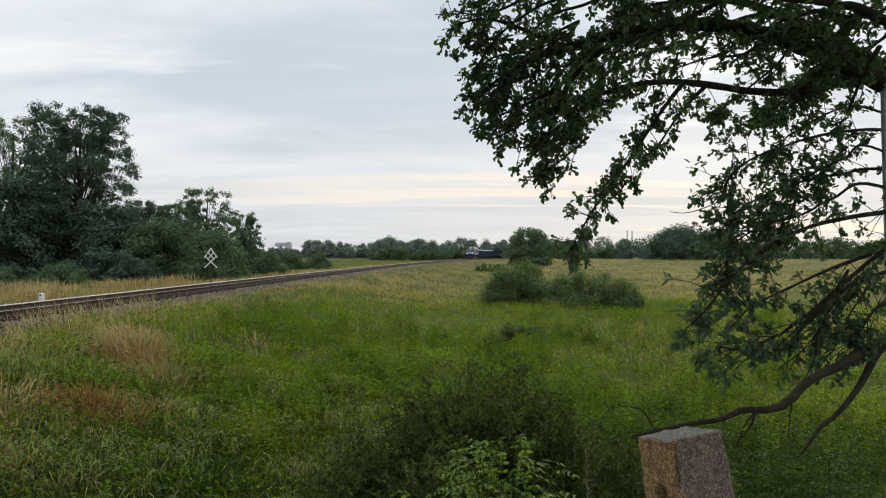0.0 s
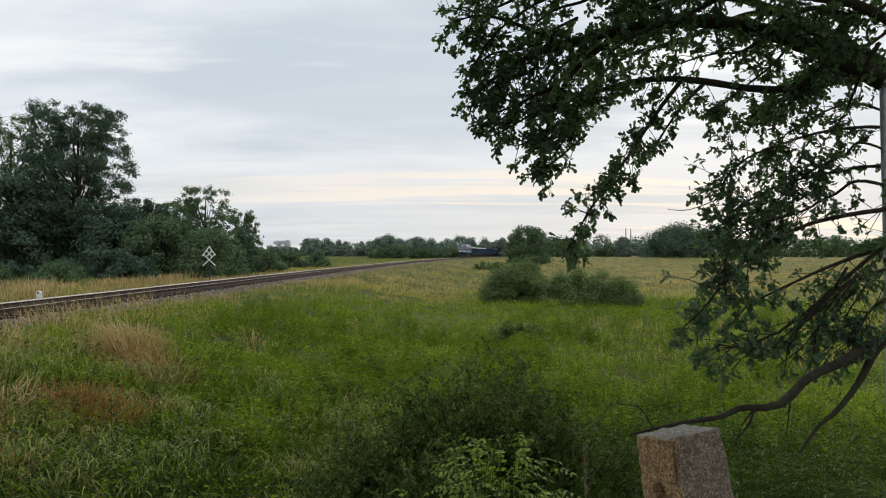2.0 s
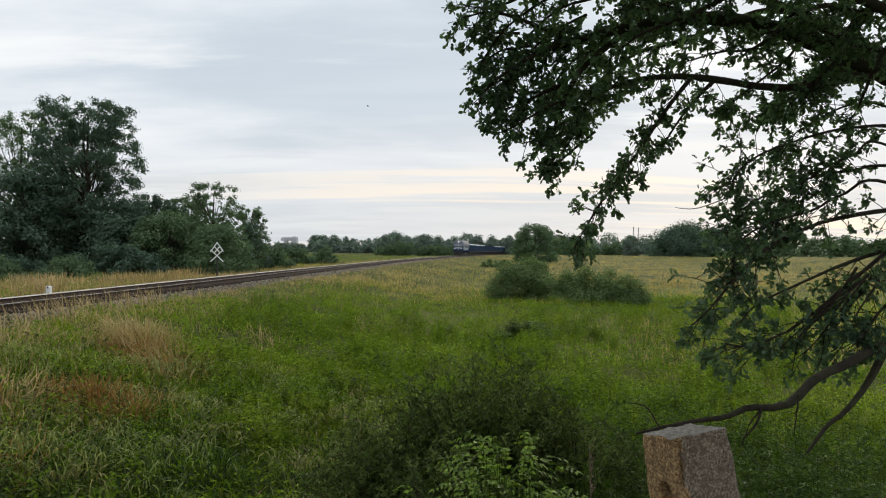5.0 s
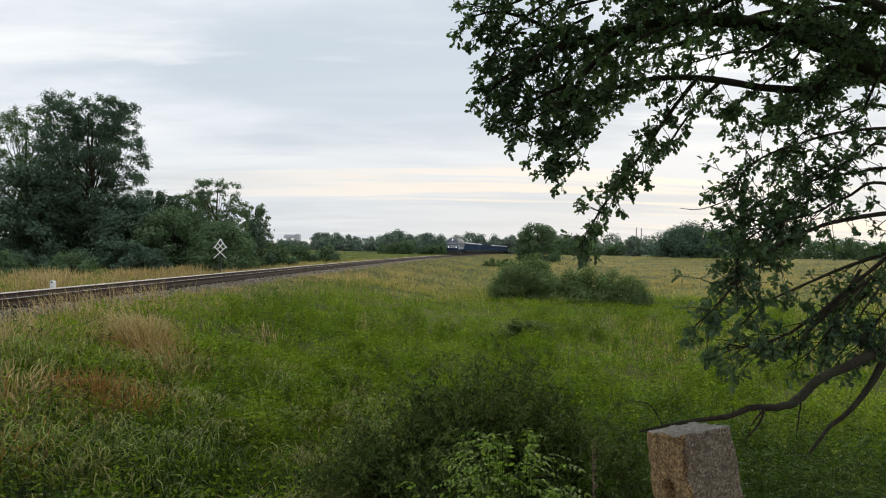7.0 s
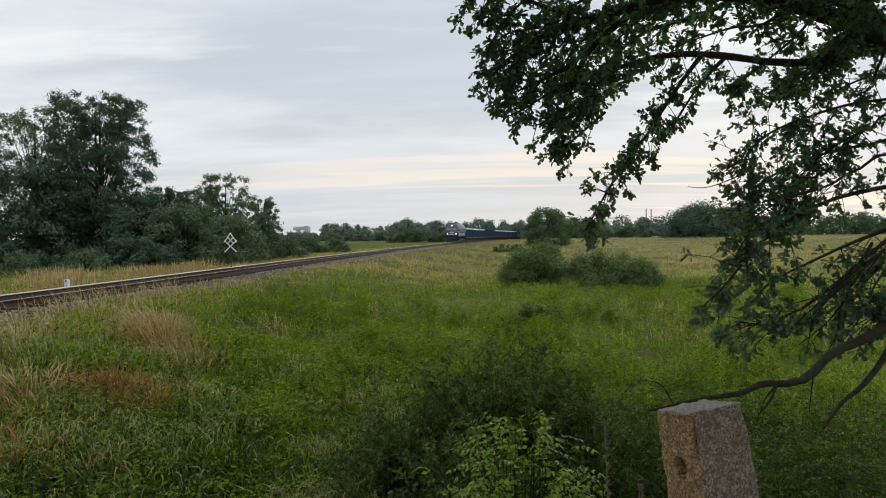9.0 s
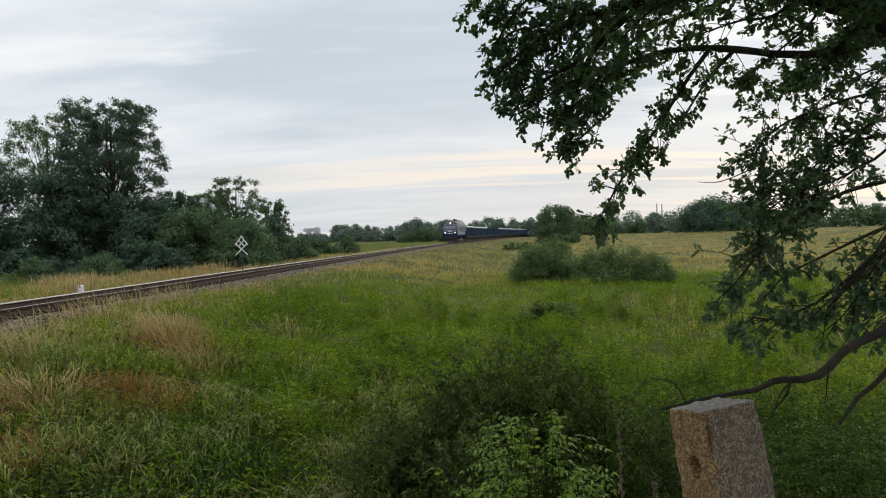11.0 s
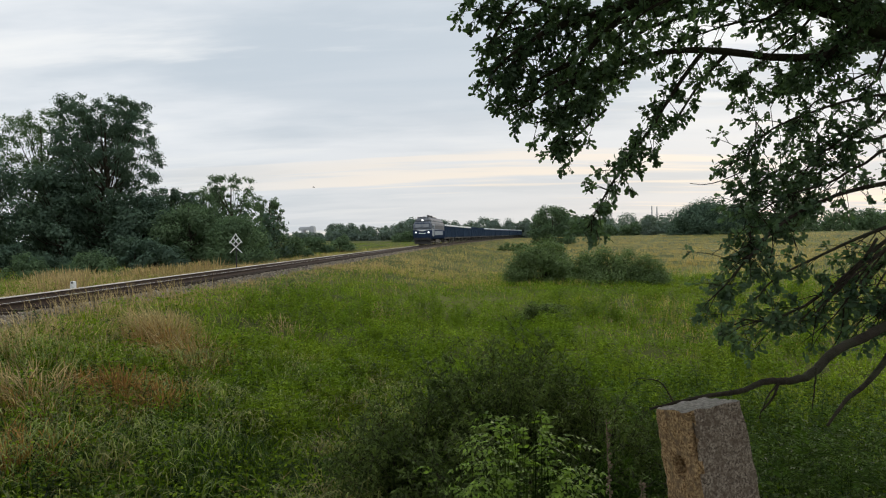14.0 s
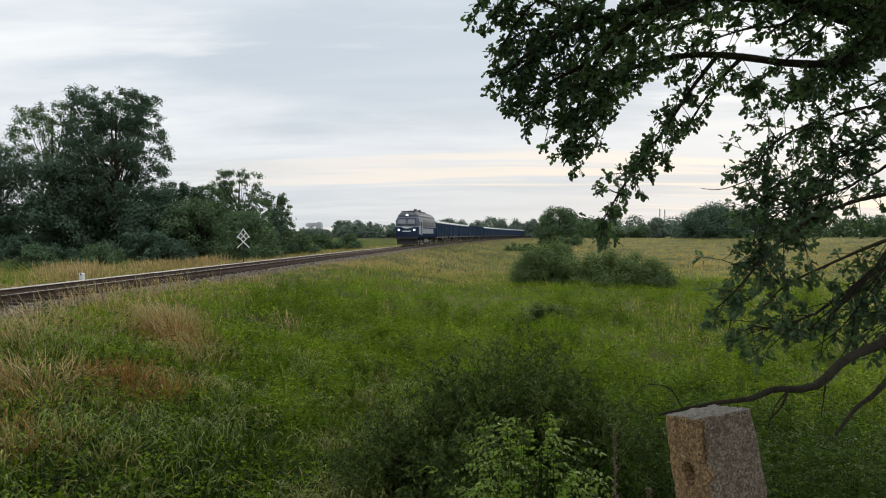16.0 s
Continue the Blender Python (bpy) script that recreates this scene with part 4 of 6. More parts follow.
# ---- the stone post on the verge ----
def make_post():
    """A squat tapering granite post that leans, with a drilled hole in one face and chipped arrises."""
    s, h, side, rows = 0.103, 1.0, 32, 150
    ring = 4 * side
    place = []
    for k in range(rows + 1):
        z = -0.25 + (h + 0.25) * (k / rows)
        q = s * (1.46 - 0.46 * (z + 0.25) / (h + 0.25))
        for i in range(ring):
            e, f = divmod(i, side)
            u = 2 * f / side - 1
            x, y = ((u, -1), (1, u), (-u, 1), (-1, -u))[e]
            # arrises rounded, and broken away in places
            p = Vector((x * q, y * q, z))
            broken = max(0.0, noise.noise(Vector((x * 2.1 + 5, y * 2.1, z * 9))) + 0.15)
            edge = abs(u) ** 9
            if x < -0.5 and y < -0.5:
                broken += 0.9 * max(0.0, 1 - abs(z - 0.90) / 0.10)
            cut = edge * (0.05 + 0.17 * broken)
            lump = 0.055 * noise.noise(p * 13) + 0.035 * noise.noise(p * 34) + 0.022 * noise.noise(p * 80)
            grow = 1 - cut + lump
            p.x, p.y = p.x * grow, p.y * grow
            # the drilled hole, and a worn groove that runs down from it
            if x <= -0.999:
                r = math.hypot(p.y + 0.004, (p.z - 0.83) * 0.95)
                p.x += 0.14 * max(0.0, min(1.0, (0.032 - r) / 0.006))
                p.x += 0.010 * max(0.0, 1 - abs(p.y + 0.045 - 0.2 * (p.z - 0.80)) / 0.012) * max(0.0, min(1.0, (0.80 - p.z) / 0.05))
            top = max(0.0, (z - 0.80) / 0.20)
            p.z += top * (0.0225 - 0.006 * x - 0.016 * y) + top * top * 0.007 * noise.noise(p * 22)
            place.append(p)
    bm = bmesh.new()
    vs = [bm.verts.new(p) for p in place]
    for k in range(rows):
        for i in range(ring):
            a, b = k * ring + i, k * ring + (i + 1) % ring
            f = bm.faces.new((vs[a], vs[b], vs[b + ring], vs[a + ring]))
            f.material_index = 1 if i // side == 3 or (i < 3 and noise.noise(place[a] * 25) > 0.1) else 0
    # the rough top: rings drawn in towards the middle
    last = vs[-ring:]
    mid = sum((v.co for v in last), Vector()) / ring
    for f in (0.93, 0.8, 0.6, 0.4, 0.2):
        nxt = []
        for v in place[-ring:]:
            p = mid.lerp(v, f)
            p.z += 0.003 + 0.006 * noise.noise(p * 30) + 0.004 * noise.noise(p * 80)
            nxt.append(bm.verts.new(p))
        for i in range(ring):
            bm.faces.new((last[i], last[(i + 1) % ring], nxt[(i + 1) % ring], nxt[i]))
        last = nxt
    bm.faces.new(last)
    for f in bm.faces:
        f.normal_update()
        f.smooth = f.material_index == 0
        if f.calc_center_median().z > 0.975 and f.normal.z > 0.35:
            f.material_index = 2
    me = bpy.data.meshes.new("stone_post")
    bm.to_mesh(me)
    bm.free()
    ob = thing("stone_post", me, STONE, "weathered leaning granite post with a drilled hole", "post")
    me.materials.append(OCHRE)
    me.materials.append(LICHEN)
    ob.matrix_world = pose(0.985, 2.20, -0.03, 0, -9.5, 0) @ pose(0, 0, 0, 0, 0, 17)
    return ob


make_post()


def make_pole():
    root = thing("bent_steel_pole", None, None, "grey galvanised steel pole bent over at its top", "pole")
    z0 = float(ground_z(3.95, 5.6))
    t = Tubes(10)
    t.add(smooth_line([(3.97, 5.6, z0 - 0.2), (3.94, 5.6, 1.2), (3.91, 5.6, 2.85), (3.92, 5.6, 3.05), (4.0, 5.6, 3.16), (4.15, 5.6, 3.2), (4.6, 5.6, 3.22)], 30), 0.026, 0.026)
    part("tube", t.mesh("tube"), GALV, root)
    bm = bmesh.new()
    rod(bm, (3.96, 5.6, z0 - 0.05), (3.96, 5.6, z0 + 0.06), 0.06, 12)
    part("foot", bm, GALV, root)


make_pole()


def make_crossing_sign():
    """The railway's warning boards: a peaked pair above a cross."""
    x, y = -13.75, 37.5
    z0 = float(ground_z(x, y))
    root = thing("crossing_sign", None, None, "white crossed railway warning boards on a thin dark post", "road sign")
    root.matrix_world = pose(x, y, z0, 0, 0, 14)
    bm = bmesh.new()
    SIGN_Z = 1.60 - z0
    rod(bm, (0, 0.04, -0.2), (0, 0.04, SIGN_Z + 0.3), 0.035, 10)
    part("post", bm, SOOT, root, "dark steel post")
    for cx, dz, half, tilt, dy in ((0.18, 0.11, 0.33, 56, 0.0), (0.0, -0.04, 0.22, 50, -0.028), (0.0, -0.40, 0.50, 45, -0.055)):
        for s in (-1, 1):
            bm = bmesh.new()
            box(bm, -half, half, -0.012, 0.012, -0.03, 0.03, 0.006)
            bmesh.ops.transform(bm, matrix=pose(s * cx, dy - 0.03 + s * 0.013, SIGN_Z + dz, 0, s * tilt, 0), verts=bm.verts)
            part("board", bm, WHITEPAINT, root, "white painted board")
    bm = bmesh.new()
    box(bm, -0.06, 0.06, -0.02, 0.035, SIGN_Z + 0.30, SIGN_Z + 0.40, 0.01)
    part("cap_plate", bm, WHITEPAINT, root)


make_crossing_sign()


def make_marker():
    x, y = -13.82, 21.8
    z0 = float(ground_z(x, y))
    root = thing("track_marker", None, None, "short white painted marker stone beside the track", "marker")
    root.location = (x, y, z0)
    bm = bmesh.new()
    box(bm, -0.08, 0.08, -0.07, 0.07, -0.15, 0.28 - z0, 0.03)
    part("stone", bm, WHITEPAINT, root)
    bm = bmesh.new()
    box(bm, -0.03, 0.03, -0.076, -0.071, 0.20 - z0, 0.27 - z0)
    part("number_bar", bm, SOOT, root, "dark unreadable mark")


make_marker()


# ---- shrubs and weeds close to the verge ----
def near_shrub(name, label, x, y, height, width, stems, per_stem, size, template, mat, lean=(0, 0), group="shrubs below the verge", spread=0.16):
    z0 = float(ground_z(x, y)) - 0.03
    root = thing(name, None, None, label, "shrub", group)
    root.location = (x, y, z0)
    t = Tubes(3)
    pos, way, nrm = [], [], []
    for _ in range(stems):
        a, u = RNG.uniform(0, 2 * np.pi), np.sqrt(RNG.random())
        e = np.array([math.cos(a) * u * width / 2 + lean[0], math.sin(a) * u * width / 2 + lean[1], height * math.sqrt(max(0.2, 1 - 0.75 * u * u)) * RNG.uniform(0.6, 1.05)])
        line = smooth_line([(e[0] * 0.12, e[1] * 0.12, -0.05), (e[0] * 0.5, e[1] * 0.5, e[2] * 0.6), e], 10)
        t.add(line[::2], 0.009, 0.002)
        for i in range(3, 10):
            for _ in range(3):
                w = unit(RNG.normal(size=3) + [0.4 * e[0], 0.4 * e[1], 0.5])
                q = line[i] + w * RNG.uniform(0.5, 1.3) * spread
                t.add(np.array([line[i], q]), 0.003, 0.0012)
                n = max(1, per_stem // 21)
                f = RNG.uniform(0.2, 1.0, (n, 1))
                pos.append(line[i] * (1 - f) + q * f)
                way.append(unit(w + 0.9 * RNG.normal(size=(n, 3))))
                nrm.append(unit(RNG.normal(size=(n, 3)) * 0.6 + [0, 0, 0.8]))
    pos, way, nrm = np.vstack(pos), np.vstack(way), np.vstack(nrm)
    part("branchwork", t.mesh("branchwork"), BARK, root)["kind"] = "stuff"
    part("leaves", leaves_mesh("leaves", pos, way, nrm, size * RNG.uniform(0.6, 1.3, len(pos)), template), mat, root)
    return root


def pinnate_shrub(name, label, x, y, height, width, fronds, mat, frond=0.28, pairs=6, leaflet=0.05, template=None, low=0.45, group="shrubs below the verge"):
    """Arching leaf stalks, each set with pairs of leaflets."""
    z0 = float(ground_z(x, y)) - 0.03
    root = thing(name, None, None, label, "shrub", group)
    root.location = (x, y, z0)
    t = Tubes(3)
    pos, way, nrm, size = [], [], [], []
    for _ in range(fronds):
        a, u = RNG.uniform(0, 2 * np.pi), np.sqrt(RNG.random())
        b = np.array([math.cos(a) * u * width / 2, math.sin(a) * u * width / 2, height * (1 - 0.4 * u * u) * RNG.uniform(low, 1.0)])
        t.add(smooth_line([(b[0] * 0.4, b[1] * 0.4, -0.05), b * [0.8, 0.8, 0.6], b], 7), 0.004, 0.0015)
        o = unit(np.array([math.cos(a), math.sin(a), 0.0]) * 0.8 + 0.7 * RNG.normal(size=3) * [1, 1, 0.3] + [0, 0, 0.45])
        tip = b + o * frond * RNG.uniform(0.7, 1.15)
        line = smooth_line([b, (b + tip) / 2 + [0, 0, 0.04], tip - [0, 0, 0.05]], 2 * pairs)
        t.add(line[::3], 0.0022, 0.001)
        d = unit(np.gradient(line, axis=0))
        side = unit(np.cross(d, [0, 0, 1]))
        up = np.cross(side, d)
        for i in range(1, 2 * pairs, 2):
            for s in (-1, 1):
                pos.append(line[i]), way.append(unit(side[i] * s + 0.45 * d[i] + 0.18 * RNG.normal(size=3)))
                nrm.append(unit(up[i] + 0.25 * RNG.normal(size=3))), size.append(leaflet * RNG.uniform(0.8, 1.2) * (1.0 - 0.3 * abs(i / pairs - 1)))
        pos.append(line[-1]), way.append(d[-1]), nrm.append(up[-1]), size.append(leaflet)
    part("branchwork", t.mesh("branchwork"), WEED, root)["kind"] = "stuff"
    part("leaves", leaves_mesh("leaves", np.array(pos), np.array(way), np.array(nrm), np.array(size), template or OVAL_T), mat, root, "paired bright green leaflets")
    return root


near_shrub("blackthorn_shrub", "dense ditch shrub, shade put into its dark green leaves", 0.45, 7.7, 2.1, 2.9, 180, 200, 0.068, LANCE_T, DITCHLEAF)
near_shrub("blackthorn_shrub", "dense ditch shrub, shade put into its dark green leaves", -0.6, 7.0, 1.6, 1.9, 90, 170, 0.07, LANCE_T, DITCHLEAF)
near_shrub("blackthorn_shrub", "low ditch shrub, shade put into its dark green leaves", 1.5, 7.0, 1.5, 1.6, 70, 150, 0.07, LANCE_T, DITCHLEAF)
near_shrub("blackthorn_shrub", "low ditch shrub, leaf colour darkened for shade", 0.1, 5.6, 1.55, 1.6, 80, 150, 0.065, LANCE_T, DITCHLEAF)
# The weeds' darker green puts the shade of this gap into the leaves.
near_shrub("blackthorn_shrub", "low ditch shrub, leaf colour darkened for shade", 1.1, 5.6, 1.45, 1.3, 60, 150, 0.065, LANCE_T, WEED)
near_shrub("blackthorn_shrub", "low ditch shrub, leaf colour darkened for shade", 0.85, 4.5, 1.35, 1.0, 60, 150, 0.055, LANCE_T, WEED)
near_shrub("blackthorn_shrub", "low ditch shrub, leaf colour darkened for shade", 1.55, 4.6, 1.25, 1.0, 60, 150, 0.055, LANCE_T, WEED)
pinnate_shrub("ash_sapling", "bright green sapling with paired leaflets", 0.38, 3.9, 1.95, 0.8, 170, ASHLEAF, 0.25, 7, 0.046, low=0.70)
pinnate_shrub("ash_sapling", "small bright green sapling with paired leaflets", -0.17, 3.9, 1.48, 0.42, 36, ASHLEAF, 0.2, 5, 0.05, low=0.7)
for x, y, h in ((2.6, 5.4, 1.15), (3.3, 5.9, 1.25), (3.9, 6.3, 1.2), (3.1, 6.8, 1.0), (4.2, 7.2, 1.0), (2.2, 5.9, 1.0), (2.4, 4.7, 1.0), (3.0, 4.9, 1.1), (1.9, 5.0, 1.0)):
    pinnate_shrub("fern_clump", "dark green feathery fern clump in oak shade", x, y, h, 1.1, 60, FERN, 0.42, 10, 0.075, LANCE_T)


def dry_stalk(x, y, h):
    z0 = float(ground_z(x, y))
    root = thing("dead_dock_stalk", None, None, "dry brown upright dock stalk with a seed spike", "dry plant", "dry stalks")
    root.location = (x, y, z0 - 0.03)
    t = Tubes(5)
    t.add(smooth_line([(0, 0, 0), (0.01, 0, h * 0.5), (-0.01, 0.01, h)], 10), 0.005, 0.0025, 0.2)
    part("stem", t.mesh("stem"), DRYSTEM, root)
    n = 90
    u = RNG.uniform(0.62, 1.0, n)
    pos = np.stack([RNG.normal(size=n) * 0.006, RNG.normal(size=n) * 0.006, u * h], 1)
    part("seed_spike", leaves_mesh("seed_spike", pos, random_dirs(n) + [0, 0, 0.3], random_dirs(n), np.full(n, 0.016), CARD_T), DRYSTEM, root)["kind"] = "stuff"


dry_stalk(0.80, 3.5, 1.55)
dry_stalk(0.93, 3.3, 1.05)
dry_stalk(0.68, 3.2, 0.85)


def weeds(name, label, n, spots, mat, leaf=0.07, h=(0.4, 0.8), template=OVAL_T):
    """Leafy upright weeds: stems with leaves set round them, in drifts round the given spots."""
    k = RNG.integers(0, len(spots), n)
    s = np.array(spots)[k]
    x, y = s[:, 0] + RNG.normal(size=n) * s[:, 2], s[:, 1] + RNG.normal(size=n) * s[:, 3]
    z = ground_z(x, y)
    ok = (y > 2.9) & (np.hypot(x - 0.9, y - 2.2) > 0.5)
    t = Tubes(3)
    pos, way, nrm, size = [], [], [], []
    for a, b, c in zip(x[ok], y[ok], z[ok]):
        hh = RNG.uniform(*h)
        e = np.array([a + RNG.normal() * 0.08, b + RNG.normal() * 0.08, c + hh])
        st = smooth_line([(a, b, c - 0.02), ((a + e[0]) / 2, (b + e[1]) / 2, c + hh * 0.6), e], 5)
        t.add(st[::2], 0.004, 0.002)
        m = 12
        u = RNG.uniform(0.25, 1.0, m)
        q = np.stack([np.interp(u, np.linspace(0, 1, 5), st[:, i]) for i in range(3)], 1)
        az = RNG.uniform(0, 2 * np.pi, m)
        pos.append(q), way.append(np.stack([np.cos(az), np.sin(az), RNG.uniform(-0.3, 0.5, m)], 1))
        nrm.append(unit(RNG.normal(size=(m, 3)) * 0.35 + [0, 0, 1])), size.append(leaf * RNG.uniform(0.7, 1.4, m))
    root = thing(name, None, None, label, "weeds", "", "stuff")
    part("branchwork", t.mesh("branchwork"), mat, root)["kind"] = "stuff"
    part("leaves", leaves_mesh("leaves", np.vstack(pos), np.vstack(way), np.vstack(nrm), np.concatenate(size), template), mat, root)["kind"] = "stuff"


weeds("leafy_weeds", "leafy green weeds standing in long grass", 500, [(-2.0, 6.5, 1.6, 1.5), (-4.5, 8.5, 1.6, 1.5), (-0.8, 9.5, 1.6, 2.0), (-3.0, 5.2, 1.2, 0.9), (-1.0, 4.8, 0.9, 0.8), (-6.5, 12, 2.0, 2.0)], WEED, 0.055)
# Shade under the oak is partly in these weeds' leaf colour.
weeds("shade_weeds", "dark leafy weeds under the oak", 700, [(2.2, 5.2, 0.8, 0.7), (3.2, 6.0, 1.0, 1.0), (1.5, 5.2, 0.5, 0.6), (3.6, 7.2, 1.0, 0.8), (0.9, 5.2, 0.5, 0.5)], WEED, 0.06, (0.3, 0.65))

CLUMPS = []
for k in range(150):
    y = 8.5 + 17 * RNG.random() ** 1.2
    x = RNG.uniform(-0.36, 0.16) * y
    if abs(x - track_x(y)) > 5.0:
        CLUMPS.append((x, y, RNG.uniform(0.10, 0.26), RNG.uniform(0.10, 0.26)))
for k in range(150):
    y = 10 + 22 * RNG.random() ** 1.1
    CLUMPS.append((RNG.uniform(0.12, 0.55) * y, y, RNG.uniform(0.12, 0.32), RNG.uniform(0.12, 0.32)))
weeds("shade_weeds", "tall dark green herbs at the edge of the oak's shade", 800, [(3.2, 8.6, 0.9, 0.9), (4.6, 9.0, 0.9, 1.0), (5.8, 10.0, 1.0, 1.0), (2.4, 8.8, 0.6, 0.9), (4.0, 11.0, 1.2, 1.0)], FERN, 0.08, (0.45, 0.95), LANCE_T)
weeds("herb_clump_drift", "lush green clumps of leafy herbs in long grass", 4200, CLUMPS, HERB, 0.085, (0.35, 0.85), LANCE_T)
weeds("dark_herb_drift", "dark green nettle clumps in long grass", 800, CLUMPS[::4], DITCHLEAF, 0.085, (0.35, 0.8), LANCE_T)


# ---- grass ----
def grass(name, label, x, y, h, w, mat, bend=0.5, head=False, dx=0, dy=0, turn=0.6):
    n = len(x)
    z = ground_z(x, y) - 0.02
    az = np.arctan2(dy, dx) + RNG.normal(size=n) * 0.5
    out = np.stack([np.cos(az), np.sin(az), 0 * az], 1)
    side = np.stack([-np.sin(az), np.cos(az), 0 * az], 1)
    tw = (RNG.normal(size=n) * turn)[:, None]
    side = side * np.cos(tw) + out * np.sin(tw)
    b = (bend * RNG.uniform(0.2, 1.5, n))[:, None]
    s = np.array([0.0, 0.42, 0.76, 1.0])
    wide = np.array([0.7, 0.45, 1.5, 0.0]) if head else np.array([0.8, 1.0, 0.65, 0.0])
    base = np.stack([x, y, z], 1)
    hh = h[:, None]
    mids = [base + out * hh * b * q**2 + np.array([0, 0, 1.0]) * hh * (q - 0.5 * np.minimum(b, 1.5) * q**2.6) for q in s]
    rows = []
    for m, k in zip(mids[:3], wide[:3]):
        rows += [m - side * (w * k / 2)[:, None], m + side * (w * k / 2)[:, None]]
    v = np.stack(rows + [mids[3]], 1).reshape(-1, 3)
    if base[:, 1].min() > 27:
        # far off a blade is one slim triangle
        v = np.stack([rows[0], rows[1], mids[3]], 1).reshape(-1, 3)
        thing(name, mesh_of(name, v, np.arange(3 * n).reshape(-1, 3)), mat, label, "grass", "", "stuff")
        return
    if base[:, 1].min() > 8.5:
        v = np.stack([rows[0], rows[1], rows[2] * 0.4 + rows[4] * 0.6, rows[3] * 0.4 + rows[5] * 0.6, mids[3]], 1).reshape(-1, 3)
        i = (np.arange(n) * 5)[:, None]
        thing(name, mesh_of(name, v, i + [0, 1, 3, 2], i + [2, 3, 4]), mat, label, "grass", "", "stuff")
        return
    i = (np.arange(n) * 7)[:, None]
    quads = np.vstack([i + [0, 1, 3, 2], i + [2, 3, 5, 4]])
    tris = i + [4, 5, 6]
    thing(name, mesh_of(name, v, quads, tris), mat, label, "grass", "", "stuff")


def scatter(n, r0, r1, power=1.0, half=43):
    """Places in a fan before the verge, thinning with distance."""
    r = r0 + (r1 - r0) * RNG.random(n) ** power
    a = radians(half) * RNG.uniform(-1, 1, n)
    return np.sin(a) * r, np.cos(a) * r


def shares(x, y):
    """How far each place is straw, russet or hay, by the plants there, or grass darkened for shade."""
    d = x - track_x(y)
    drift = vnoise(x / 2.3 + 4, y / 3.1) * 0.6 + vnoise(x / 0.8, y / 0.9 + 7) * 0.4
    away = np.abs(d)
    bank = 0.75 * smoothstep(6.5, 2.6, away) * smoothstep(10, 26, y) + 0.5 * smoothstep(17, 7, away) * smoothstep(24, 48, y)

    def drift_at(px, py, rx, ry):
        return np.exp(-(((x - px) / rx) ** 2 + ((y - py) / ry) ** 2))

    tuft = drift_at(-6.9, 13.9, 0.6, 1.1) + 0.8 * drift_at(-8.6, 11.6, 1.0, 1.5) + 0.7 * drift_at(-6.5, 8.8, 0.5, 1.0) + 0.6 * drift_at(-5.4, 12.3, 0.6, 0.7) + 0.35 * drift_at(-2.5, 21.8, 0.9, 1.2)
    straw = np.clip(bank * (0.6 + 0.75 * drift) + 0.55 * tuft + 0.45 * smoothstep(-2, -3, d) * smoothstep(70, 40, y) * (0.4 + drift) + 0.06 * smoothstep(0.6, 0.78, drift) * smoothstep(3, 0, x), 0, 0.92)
    russ = 0.65 * drift_at(-5.7, 9.9, 0.6, 0.5) + 0.6 * drift_at(-4.9, 9.6, 0.5, 0.4) + 0.6 * drift_at(-5.3, 7.0, 0.4, 0.6) + 0.35 * drift_at(-5.5, 12.4, 0.6, 0.5) + 0.25 * drift_at(-6.2, 13.0, 0.4, 0.6)
    hay = smoothstep(34, 66, y + 18 * (drift - 0.5) + 10 * (vnoise(x / 7, y / 9) - 0.5)) * smoothstep(8, 15, d)
    hay = np.maximum(hay, 0.45 * smoothstep(0.45, 0.62, vnoise(x / 5 + 2, y / 7)) * smoothstep(4, 8, x) * smoothstep(15, 21, y))
    hay = np.maximum(hay, 0.85 * smoothstep(17, 7, away) * smoothstep(28, 50, y))
    # Shade by the verge and under the oak, sown as darker grass.
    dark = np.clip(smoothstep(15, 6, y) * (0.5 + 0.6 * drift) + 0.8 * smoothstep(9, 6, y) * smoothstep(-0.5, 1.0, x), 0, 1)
    return straw, russ, hay, dark


